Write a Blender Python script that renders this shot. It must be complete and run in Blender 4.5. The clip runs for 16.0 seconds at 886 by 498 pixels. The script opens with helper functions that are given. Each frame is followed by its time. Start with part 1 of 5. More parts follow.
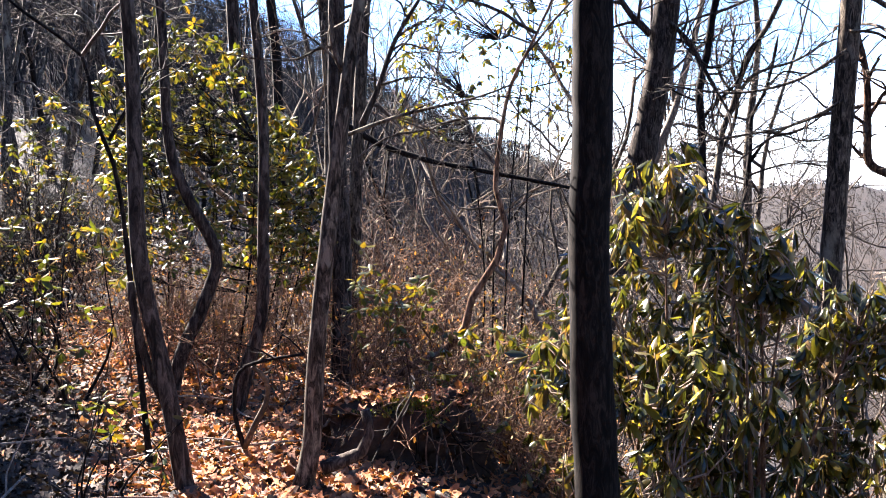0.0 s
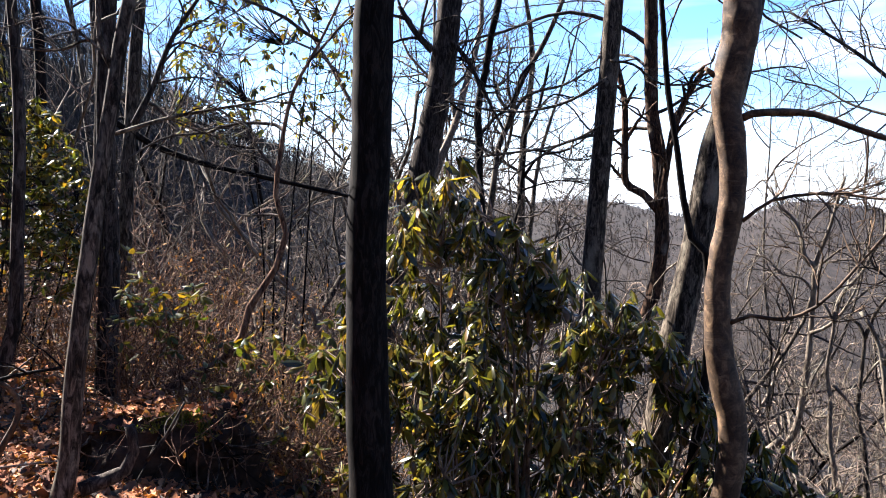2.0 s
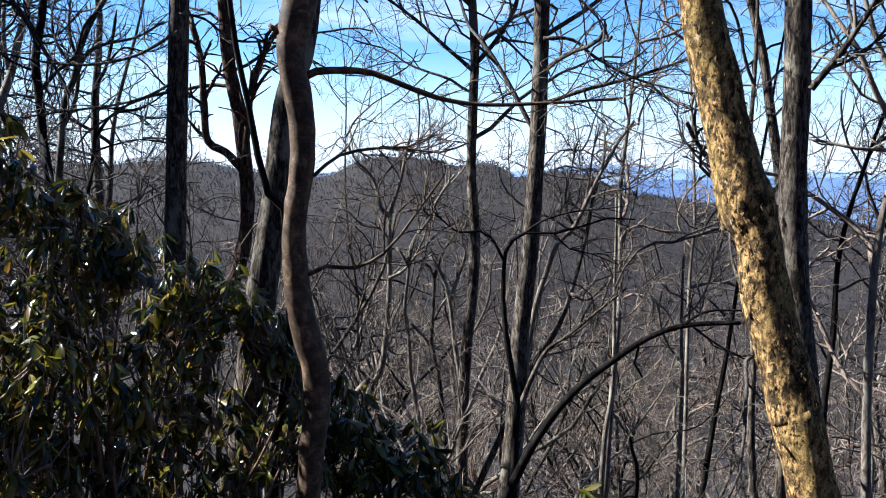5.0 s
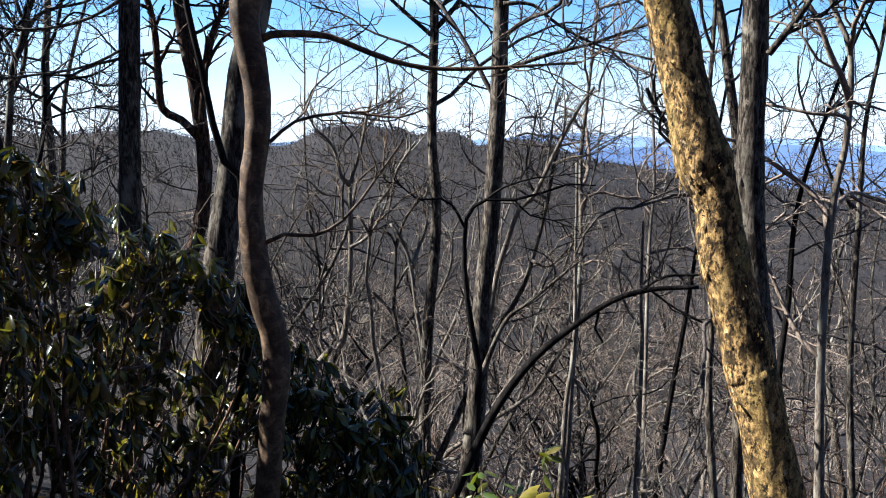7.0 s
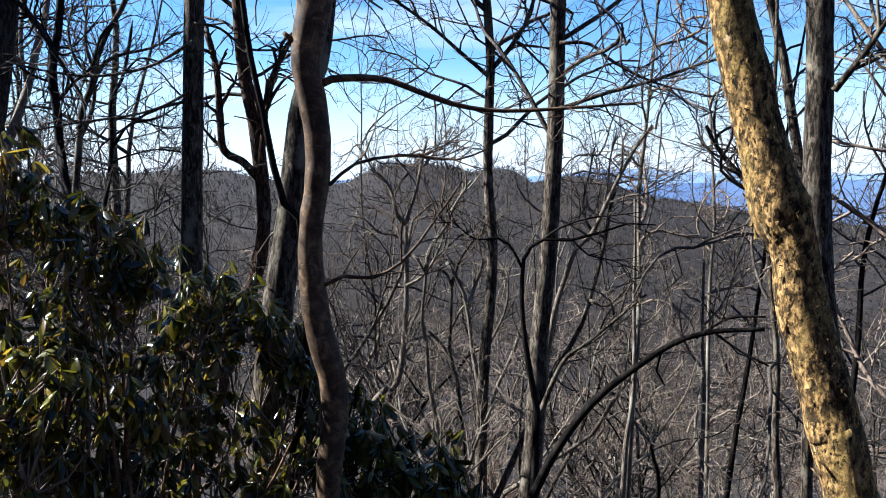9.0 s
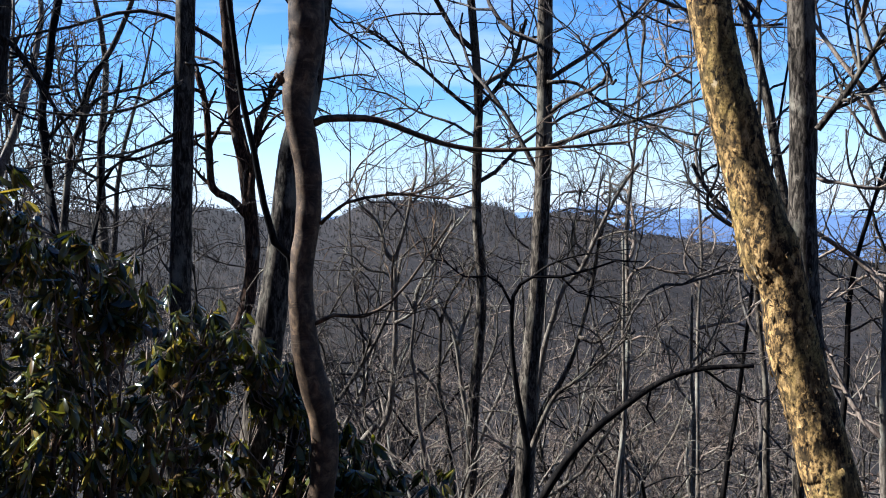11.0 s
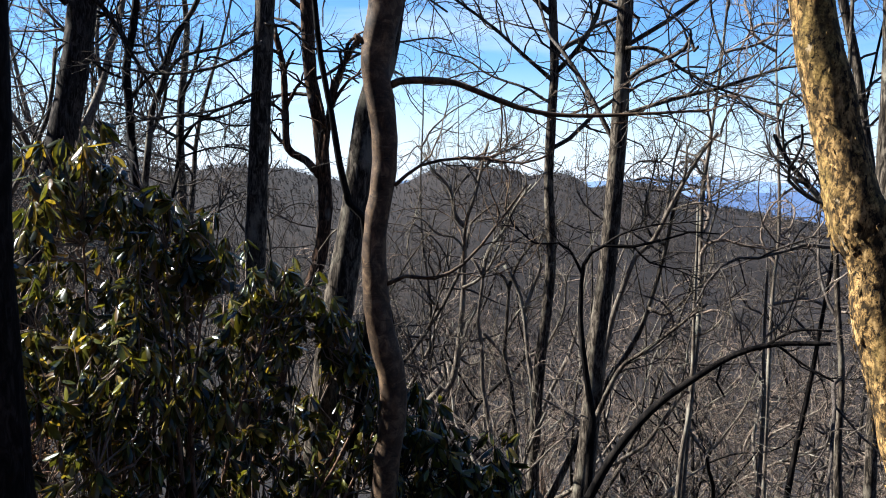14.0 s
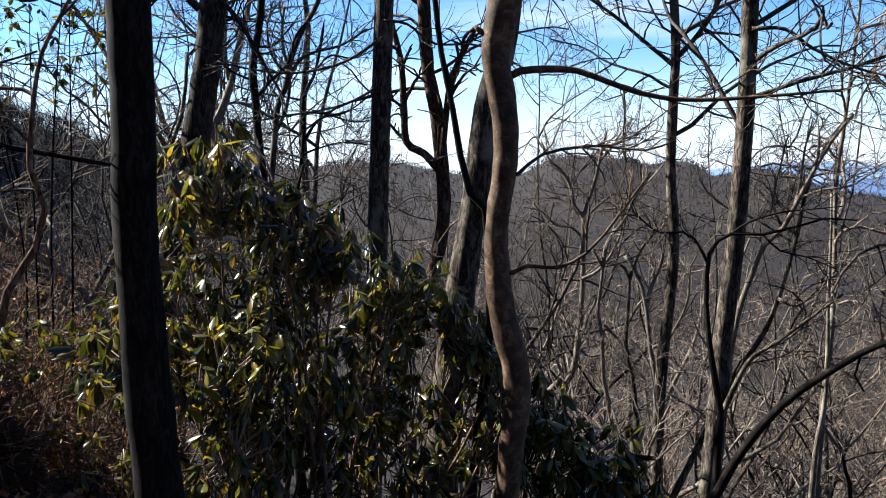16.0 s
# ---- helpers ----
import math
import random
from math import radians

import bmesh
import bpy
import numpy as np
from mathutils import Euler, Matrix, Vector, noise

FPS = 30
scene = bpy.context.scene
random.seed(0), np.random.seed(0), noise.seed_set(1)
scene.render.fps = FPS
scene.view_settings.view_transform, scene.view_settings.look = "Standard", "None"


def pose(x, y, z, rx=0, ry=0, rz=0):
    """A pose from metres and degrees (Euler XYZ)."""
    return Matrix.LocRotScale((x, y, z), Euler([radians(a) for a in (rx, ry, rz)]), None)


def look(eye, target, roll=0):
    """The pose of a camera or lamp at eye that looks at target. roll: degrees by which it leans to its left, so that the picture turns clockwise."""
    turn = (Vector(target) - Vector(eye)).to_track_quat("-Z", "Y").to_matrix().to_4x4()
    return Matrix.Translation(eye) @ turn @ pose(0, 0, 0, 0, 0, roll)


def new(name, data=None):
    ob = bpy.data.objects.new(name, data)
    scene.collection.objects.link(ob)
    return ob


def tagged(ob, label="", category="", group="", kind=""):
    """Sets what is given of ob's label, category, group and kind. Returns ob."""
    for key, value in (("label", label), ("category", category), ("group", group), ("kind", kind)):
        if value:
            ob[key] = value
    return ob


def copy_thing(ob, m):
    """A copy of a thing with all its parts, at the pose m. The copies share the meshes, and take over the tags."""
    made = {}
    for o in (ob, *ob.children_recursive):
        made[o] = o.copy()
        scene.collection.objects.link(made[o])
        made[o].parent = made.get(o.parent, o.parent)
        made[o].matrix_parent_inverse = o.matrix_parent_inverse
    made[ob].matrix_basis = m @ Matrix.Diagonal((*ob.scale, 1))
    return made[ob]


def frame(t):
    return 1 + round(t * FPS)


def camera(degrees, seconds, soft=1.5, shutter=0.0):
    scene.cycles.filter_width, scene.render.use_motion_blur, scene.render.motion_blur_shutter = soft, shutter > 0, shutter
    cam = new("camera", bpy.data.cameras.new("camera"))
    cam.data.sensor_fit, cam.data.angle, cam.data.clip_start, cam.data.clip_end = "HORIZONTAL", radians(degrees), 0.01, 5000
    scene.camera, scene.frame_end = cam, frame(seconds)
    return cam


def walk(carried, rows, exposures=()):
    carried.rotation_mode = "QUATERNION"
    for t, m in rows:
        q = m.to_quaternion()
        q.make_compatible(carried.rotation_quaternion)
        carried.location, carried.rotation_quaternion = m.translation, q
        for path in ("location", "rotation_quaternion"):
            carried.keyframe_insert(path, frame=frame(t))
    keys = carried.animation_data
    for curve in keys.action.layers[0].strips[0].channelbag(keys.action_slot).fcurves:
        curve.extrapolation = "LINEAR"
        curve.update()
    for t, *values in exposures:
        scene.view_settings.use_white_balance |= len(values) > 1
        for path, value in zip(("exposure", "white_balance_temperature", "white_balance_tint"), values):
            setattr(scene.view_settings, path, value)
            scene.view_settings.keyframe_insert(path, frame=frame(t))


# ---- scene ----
# ---------------------------------------------------------------- camera
cam = camera(54.2, 16.0, soft=1.0)
ROWS = [
    (0, -0.000, 0.000, 1.600, 0.00, -4.30, 0.00),
    (0.5, 0.015, -0.006, 1.607, -1.90, -3.44, 0.61),
    (1, 0.025, -0.006, 1.596, -6.61, -2.81, 0.78),
    (1.5, 0.030, 0.000, 1.599, -10.16, -3.21, 1.33),
    (2, 0.033, -0.004, 1.602, -14.19, -3.51, 1.79),
    (2.5, 0.047, 0.006, 1.606, -16.42, -3.90, 1.43),
    (3, 0.064, 0.004, 1.610, -20.37, -5.23, 0.53),
    (3.5, 0.087, 0.001, 1.613, -25.44, -5.61, -0.06),
    (4, 0.109, 0.005, 1.609, -31.57, -5.87, 0.08),
    (4.5, 0.127, 0.004, 1.600, -37.24, -5.24, 0.91),
    (5, 0.126, -0.015, 1.597, -40.68, -5.71, 0.37),
    (5.2, 0.124, -0.019, 1.595, -41.82, -6.08, 0.81),
    (7.3, 0.163, 0.006, 1.580, -43.19, -7.77, 0.13),
    (7.5, 0.164, 0.008, 1.580, -42.78, -7.70, -0.22),
    (8, 0.167, 0.013, 1.579, -43.19, -7.74, -0.39),
    (8.5, 0.168, 0.032, 1.596, -41.21, -6.63, -0.26),
    (8.7, 0.168, 0.046, 1.600, -39.79, -6.03, -0.07),
    (10.8, 0.145, 0.039, 1.623, -40.23, -2.42, -0.63),
    (11, 0.146, 0.042, 1.617, -40.40, -2.92, -0.39),
    (11.5, 0.147, 0.047, 1.613, -41.55, -3.89, -0.45),
    (12, 0.130, 0.049, 1.610, -39.79, -4.62, -0.92),
    (12.5, 0.126, 0.051, 1.608, -38.48, -4.71, -0.14),
    (13, 0.129, 0.052, 1.607, -38.06, -4.79, 0.35),
    (13.5, 0.132, 0.051, 1.607, -37.86, -4.70, 0.73),
    (14, 0.119, 0.045, 1.605, -35.90, -5.18, 1.07),
    (14.5, 0.116, 0.044, 1.605, -35.79, -4.96, 1.12),
    (15, 0.093, 0.037, 1.602, -33.92, -5.04, 0.89),
    (15.5, 0.072, 0.025, 1.598, -29.70, -4.63, 0.01),
    (16, 0.078, 0.043, 1.594, -28.21, -5.74, -0.24),
]
EXPOSURES = [(0.0, 4.2, 6150, 17), (0.5, 4.08, 6050, 16), (1.0, 3.81, 5950, 15), (2.0, 3.4, 5900, 14), (2.5, 3.23, 5750, 12), (3.5, 3.1, 5750, 11), (5.0, 2.58, 5250, 8), (8.0, 2.6, 5400, 7), (11.0, 2.4, 5150, 7), (12.5, 2.43, 5450, 7), (14.5, 2.45, 5550, 7), (16.0, 2.55, 5650, 7)]
walk(cam, [(t, pose(x, y, z, 90 + pitch, 0, yaw) @ pose(0, 0, 0, 0, 0, roll)) for t, x, y, z, yaw, pitch, roll in ROWS], EXPOSURES)

# ---------------------------------------------------------------- sky and sun
SUN_AZ, SUN_EL = -41.0, 38.0
world = bpy.data.worlds.new("winter_sky")
scene.world = world
world.use_nodes = True
wn, wl = world.node_tree.nodes, world.node_tree.links
sky = wn.new("ShaderNodeTexSky")
sky.sky_type, sky.sun_disc = "NISHITA", False
sky.sun_elevation, sky.sun_rotation = radians(SUN_EL), radians(SUN_AZ)
sky.altitude, sky.air_density, sky.dust_density, sky.ozone_density = 900, 1.0, 0.3, 4.0
where = wn.new("ShaderNodeTexCoord")
split, spread, wisps = wn.new("ShaderNodeSeparateXYZ"), wn.new("ShaderNodeMapping"), wn.new("ShaderNodeTexNoise")
spread.inputs["Scale"].default_value = (2.2, 2.2, 13.0)
wisps.inputs["Scale"].default_value, wisps.inputs["Detail"].default_value = 1.6, 6.0
wl.new(where.outputs["Generated"], split.inputs[0])
wl.new(where.outputs["Generated"], spread.inputs[0])
wl.new(spread.outputs[0], wisps.inputs["Vector"])
haze, high, thin, cloud, tint = wn.new("ShaderNodeMapRange"), wn.new("ShaderNodeMapRange"), wn.new("ShaderNodeMapRange"), wn.new("ShaderNodeMath"), wn.new("ShaderNodeMix")
for node, a, b, c, d in ((haze, 0.0, 0.12, 0.8, 0.0), (thin, 0.5, 0.72, 0.0, 0.8), (high, 0.1, 0.38, 1.0, 0.0)):
    for n, v in zip(range(1, 5), (a, b, c, d)):
        node.inputs[n].default_value = v
wl.new(split.outputs[2], haze.inputs[0])
wl.new(split.outputs[2], high.inputs[0])
low_cloud = wn.new("ShaderNodeMath")
low_cloud.operation = "MULTIPLY"
wl.new(thin.outputs[0], low_cloud.inputs[0])
wl.new(high.outputs[0], low_cloud.inputs[1])
wl.new(wisps.outputs["Fac"], thin.inputs[0])
cloud.operation, cloud.use_clamp = "MAXIMUM", True
wl.new(haze.outputs[0], cloud.inputs[0])
wl.new(low_cloud.outputs[0], cloud.inputs[1])
tint.data_type = "RGBA"
wl.new(cloud.outputs[0], tint.inputs[0])
deep = wn.new("ShaderNodeHueSaturation")
deep.inputs["Hue"].default_value, deep.inputs["Saturation"].default_value, deep.inputs["Value"].default_value = 0.506, 1.15, 1.15
wl.new(sky.outputs[0], deep.inputs["Color"])
wl.new(deep.outputs[0], tint.inputs[6])
tint.inputs[7].default_value = (7.0, 7.2, 7.7, 1)
under, earth = wn.new("ShaderNodeMapRange"), wn.new("ShaderNodeMix")
for n, v in zip(range(1, 5), (-0.1, -0.03, 1.0, 0.0)):
    under.inputs[n].default_value = v
wl.new(split.outputs[2], under.inputs[0])
earth.data_type = "RGBA"
wl.new(under.outputs[0], earth.inputs[0])
wl.new(tint.outputs[2], earth.inputs[6])
earth.inputs[7].default_value = (0.3, 0.25, 0.22, 1)
wl.new(earth.outputs[2], wn["Background"].inputs[0])
wn["Background"].inputs[1].default_value = 0.0295
sun = new("sun", bpy.data.lights.new("sun", "SUN"))
sun.data.energy, sun.data.angle, sun.data.color = 5.0, radians(0.53), (1.0, 0.91, 0.78)
sun.matrix_world = look((0, 0, 30), (30 * math.sin(radians(180 + SUN_AZ)), 30 * math.cos(radians(180 + SUN_AZ)), 30 - 30 * math.tan(radians(SUN_EL))))

# ---------------------------------------------------------------- materials
class Nodes:
    """A node material with a short way to add and join nodes."""

    def __init__(self, name, rough=0.8, spec=0.3):
        self.mat = bpy.data.materials.new(name)
        self.mat.use_nodes = True
        self.tree = self.mat.node_tree
        self.bsdf = self.tree.nodes["Principled BSDF"]
        self.bsdf.inputs["Roughness"].default_value = rough
        self.bsdf.inputs["Specular IOR Level"].default_value = spec
        self.where = self.add("ShaderNodeNewGeometry").outputs["Position"]

    def add(self, kind, **sets):
        node = self.tree.nodes.new(kind)
        for key, value in sets.items():
            if key in node.inputs:
                node.inputs[key].default_value = value
        return node

    def join(self, a, b):
        self.tree.links.new(a, b)

    def noise(self, scale, detail=5.0, stretch=(1, 1, 1), rough=0.6, warp=0.0):
        m = self.add("ShaderNodeMapping")
        m.inputs["Scale"].default_value = stretch
        self.join(self.where, m.inputs["Vector"])
        n = self.add("ShaderNodeTexNoise", Scale=scale, Detail=detail, Roughness=rough, Distortion=warp)
        self.join(m.outputs[0], n.inputs["Vector"])
        return n.outputs["Fac"]

    def voronoi(self, scale, stretch=(1, 1, 1), feature="F1"):
        m = self.add("ShaderNodeMapping")
        m.inputs["Scale"].default_value = stretch
        self.join(self.where, m.inputs["Vector"])
        n = self.add("ShaderNodeTexVoronoi", Scale=scale)
        n.feature = feature
        self.join(m.outputs[0], n.inputs["Vector"])
        return n.outputs["Distance"]

    def ramp(self, fac, *stops):
        r = self.add("ShaderNodeValToRGB")
        while len(r.color_ramp.elements) < len(stops):
            r.color_ramp.elements.new(0.5)
        for e, (at, c) in zip(r.color_ramp.elements, stops):
            e.position, e.color = at, (*c, 1) if len(c) == 3 else c
        self.join(fac, r.inputs["Fac"])
        return r.outputs["Color"]

    def mix(self, fac, a, b, kind="MIX"):
        m = self.add("ShaderNodeMix")
        m.data_type, m.blend_type = "RGBA", kind
        for sock, v in ((m.inputs[0], fac), (m.inputs[6], a), (m.inputs[7], b)):
            if isinstance(v, (int, float)):
                sock.default_value = v
            elif isinstance(v, tuple):
                sock.default_value = (*v, 1)
            else:
                self.join(v, sock)
        return m.outputs[2]

    def math(self, op, a, b=0.0):
        m = self.add("ShaderNodeMath")
        m.operation = op
        for sock, v in zip(m.inputs, (a, b)):
            if isinstance(v, (int, float)):
                sock.default_value = v
            else:
                self.join(v, sock)
        return m.outputs[0]

    def bump(self, height, strength, distance):
        b = self.add("ShaderNodeBump", Strength=strength, Distance=distance)
        self.join(height, b.inputs["Height"])
        self.join(b.outputs[0], self.bsdf.inputs["Normal"])

    def color(self, c):
        self.join(c, self.bsdf.inputs["Base Color"])
        return self.mat

    def chance(self):
        """A number from 0 to 1 that differs from piece to piece, joined or not."""
        g, o = self.add("ShaderNodeNewGeometry"), self.add("ShaderNodeObjectInfo")
        return self.math("FRACT", self.math("ADD", g.outputs["Random Per Island"], o.outputs["Random"]))


def bark(name, dark, mid, pale, lichen, lichen_at=0.62, grain=1.0, rings=0.0, relief=0.006):
    """Furrowed bark: long grain, blotches of lichen and, on smooth-barked trees, rings round the stem."""
    n = Nodes(name, 0.92, 0.08)
    furrow = n.noise(30 * grain, 7, (1, 1, 0.26), 0.68, 1.1)
    blotch = n.noise(5 * grain, 5, (1, 1, 0.5))
    fine = n.noise(160 * grain, 4, (1, 1, 0.5))
    base = n.ramp(furrow, (0.4, dark), (0.5, mid), (0.62, pale))
    base = n.mix(n.ramp(blotch, (lichen_at - 0.05, (0, 0, 0)), (lichen_at + 0.08, (1, 1, 1))), base, lichen)
    base = n.mix(0.5, base, n.ramp(fine, (0.3, (0.45, 0.45, 0.45)), (0.7, (1, 1, 1))), "MULTIPLY")
    height = n.math("ADD", furrow, n.math("MULTIPLY", fine, 0.35))
    if rings:
        ring = n.noise(7, 5, (1.6, 1.6, 5.0), 0.65, 1.4)
        base = n.mix(n.ramp(ring, (0.58, (0, 0, 0)), (0.66, (rings, rings, rings))), base, pale)
        height = n.math("ADD", height, n.math("MULTIPLY", ring, 0.5))
    n.bump(height, 0.8, relief * 0.14)
    return n.color(base)


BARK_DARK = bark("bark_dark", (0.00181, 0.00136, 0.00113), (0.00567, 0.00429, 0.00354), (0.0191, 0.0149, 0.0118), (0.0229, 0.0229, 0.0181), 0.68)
BARK_OAK = bark("bark_oak", (0.00756, 0.00568, 0.00452), (0.026, 0.0199, 0.0156), (0.0721, 0.0589, 0.0482), (0.0756, 0.0756, 0.063), 0.66, relief=0.012)
BARK_GREY = bark("bark_grey", (0.008, 0.006, 0.0042), (0.037, 0.0285, 0.021), (0.13, 0.105, 0.078), (0.155, 0.135, 0.1), 0.6)
BARK_RED = bark("bark_flaking", (0.008, 0.0045, 0.003), (0.036, 0.021, 0.013), (0.12, 0.068, 0.04), (0.143, 0.126, 0.101), 0.66, relief=0.01)
BARK_PALE = bark("bark_pale", (0.058, 0.045, 0.034), (0.11, 0.087, 0.066), (0.19, 0.158, 0.12), (0.2, 0.18, 0.14), 0.58)
BARK_TWIG = bark("bark_twig", (0.022, 0.0175, 0.014), (0.05, 0.04, 0.033), (0.1, 0.082, 0.068), (0.12, 0.11, 0.095), 0.64)
# Pale twig bark, its colour lightened further towards a sunlit look.
BARK_TWIG_PALE_LIT = bark("bark_twig_pale_lit", (0.09, 0.065, 0.048), (0.16, 0.117, 0.088), (0.25, 0.195, 0.15), (0.22, 0.19, 0.155), 0.62)
BARK_BRUSH = bark("bark_brush", (0.03, 0.016, 0.01), (0.1, 0.056, 0.034), (0.2, 0.122, 0.076), (0.158, 0.138, 0.119), 0.66)


def smooth_bark():
    """Thin, tight brown bark with blotches, narrow pale rings and a few dark scars."""
    n = Nodes("bark_smooth", 0.75, 0.2)
    blotch, fine = n.noise(16, 7, (1, 1, 0.8), 0.7, 0.5), n.noise(120, 5, (1, 1, 0.6))
    ring, scar = n.noise(11, 6, (0.5, 0.5, 4.5), 0.7, 0.6), n.noise(24, 4, (0.7, 0.7, 1.6), 0.6, 0.3)
    base = n.ramp(blotch, (0.36, (0.018, 0.01, 0.005)), (0.5, (0.052, 0.03, 0.015)), (0.6, (0.11, 0.066, 0.034)), (0.7, (0.2, 0.13, 0.07)))
    base = n.mix(n.ramp(ring, (0.58, (0, 0, 0)), (0.66, (0.3, 0.3, 0.3))), base, (0.15, 0.11, 0.07))
    base = n.mix(n.ramp(ring, (0.34, (0.6, 0.6, 0.6)), (0.4, (0, 0, 0))), base, (0.013, 0.009, 0.006))
    base = n.mix(n.ramp(scar, (0.66, (0, 0, 0)), (0.7, (0.8, 0.8, 0.8))), base, (0.008, 0.006, 0.004))
    base = n.mix(0.4, base, n.ramp(fine, (0.3, (0.5, 0.5, 0.5)), (0.7, (1, 1, 1))), "MULTIPLY")
    n.bump(n.math("ADD", n.math("ADD", ring, n.math("MULTIPLY", fine, 0.4)), blotch), 0.7, 0.0008)
    return n.color(base)


def moss_bark():
    """Flaking bark under a thin yellow-green crust, pitted down to dark wood."""
    n = Nodes("bark_lichened", 0.95, 0.1)
    big, mid, fine = n.noise(7, 6, (1, 1, 0.6), 0.65, 0.5), n.noise(64, 8, (1, 1, 0.6), 0.75, 0.4), n.noise(210, 5)
    pits, flakes = n.noise(80, 7, (1, 1, 0.6), 0.7, 0.3), n.voronoi(75, (1, 1, 0.55))
    base = n.ramp(mid, (0.42, (0.008, 0.005, 0.0025)), (0.48, (0.07, 0.042, 0.016)), (0.55, (0.25, 0.15, 0.052)), (0.68, (0.44, 0.295, 0.135)))
    base = n.mix(n.ramp(big, (0.48, (0, 0, 0)), (0.62, (0.75, 0.75, 0.75))), base, n.ramp(fine, (0.36, (0.05, 0.034, 0.01)), (0.62, (0.27, 0.18, 0.055))))
    base = n.mix(n.ramp(n.noise(22, 7), (0.66, (0, 0, 0)), (0.69, (0.8, 0.8, 0.8))), base, (0.36, 0.27, 0.165))
    base = n.mix(n.ramp(flakes, (0.5, (0, 0, 0)), (0.75, (0.7, 0.7, 0.7))), base, (0.03, 0.02, 0.009))
    base = n.mix(n.ramp(pits, (0.4, (1, 1, 1)), (0.46, (0, 0, 0))), base, (0.01, 0.007, 0.004))
    height = n.math("ADD", n.math("ADD", mid, n.math("MULTIPLY", fine, 0.35)), n.math("ADD", n.math("MULTIPLY", pits, 0.8), n.math("MULTIPLY", flakes, -0.5)))
    n.bump(height, 1.0, 0.0022)
    return n.color(base)


BARK_SMOOTH = smooth_bark()
BARK_MOSS = moss_bark()


def foliage(name, colours, rough, through_light, spec=0.5, coat=0.0):
    """Leaves that differ one from the next, glossy above, letting some light through."""
    n = Nodes(name, rough, spec)
    step = 1.0 / len(colours)
    tone = n.ramp(n.chance(), *[(k * step, c) for k, c in enumerate(colours)])
    tone = n.mix(0.45, tone, n.ramp(n.noise(60, 3), (0.3, (0.5, 0.5, 0.5)), (0.7, (1.1, 1.1, 1.1))), "MULTIPLY")
    n.color(tone)
    n.bsdf.inputs["Coat Weight"].default_value = coat
    n.bsdf.inputs["Coat Roughness"].default_value = 0.22
    glow = n.add("ShaderNodeBsdfTranslucent")
    n.join(n.mix(1.0, tone, (1.25, 1.15, 0.4), "MULTIPLY"), glow.inputs["Color"])
    both = n.add("ShaderNodeMixShader")
    both.inputs[0].default_value = through_light
    n.join(n.bsdf.outputs[0], both.inputs[1])
    n.join(glow.outputs[0], both.inputs[2])
    n.join(both.outputs[0], n.tree.nodes["Material Output"].inputs["Surface"])
    return n.mat


LEAF_RHODO = foliage("rhododendron_leaf", [(0.026, 0.031, 0.01), (0.066, 0.07, 0.014), (0.15, 0.138, 0.022), (0.017, 0.021, 0.009), (0.045, 0.051, 0.013), (0.1, 0.098, 0.018), (0.25, 0.175, 0.03), (0.03, 0.037, 0.013), (0.13, 0.075, 0.028), (0.022, 0.026, 0.01)], 0.22, 0.4, 0.48, 0.0)
LEAF_LAUREL = foliage("laurel_leaf", [(0.028, 0.038, 0.008), (0.056, 0.063, 0.01), (0.12, 0.102, 0.014), (0.021, 0.029, 0.008), (0.19, 0.118, 0.015), (0.04, 0.05, 0.009)], 0.36, 0.45, 0.22, 0.0)
LEAF_SPRIG = foliage("sunlit_laurel_leaf", [(0.035, 0.052, 0.007), (0.06, 0.078, 0.009), (0.11, 0.115, 0.013), (0.04, 0.06, 0.008), (0.16, 0.125, 0.015)], 0.38, 0.42, 0.35)
LEAF_DEAD = foliage("dry_leaf", [(0.31, 0.112, 0.048), (0.39, 0.155, 0.064), (0.2, 0.07, 0.033), (0.47, 0.23, 0.11), (0.28, 0.108, 0.05), (0.1, 0.044, 0.025), (0.06, 0.032, 0.022), (0.2, 0.075, 0.035)], 0.85, 0.12, 0.12)
# Trail leaves: the trail's shade is put into their darker colour.
LEAF_SHADED = foliage("shaded_leaf", [(0.045, 0.03, 0.022), (0.075, 0.048, 0.034), (0.03, 0.022, 0.017), (0.12, 0.075, 0.05), (0.05, 0.035, 0.026), (0.02, 0.015, 0.012)], 0.8, 0.06, 0.15)
LEAF_COPPER = foliage("copper_leaf", [(0.26, 0.112, 0.04), (0.35, 0.16, 0.056), (0.15, 0.068, 0.026), (0.27, 0.145, 0.045), (0.13, 0.105, 0.028)], 0.7, 0.25, 0.2)


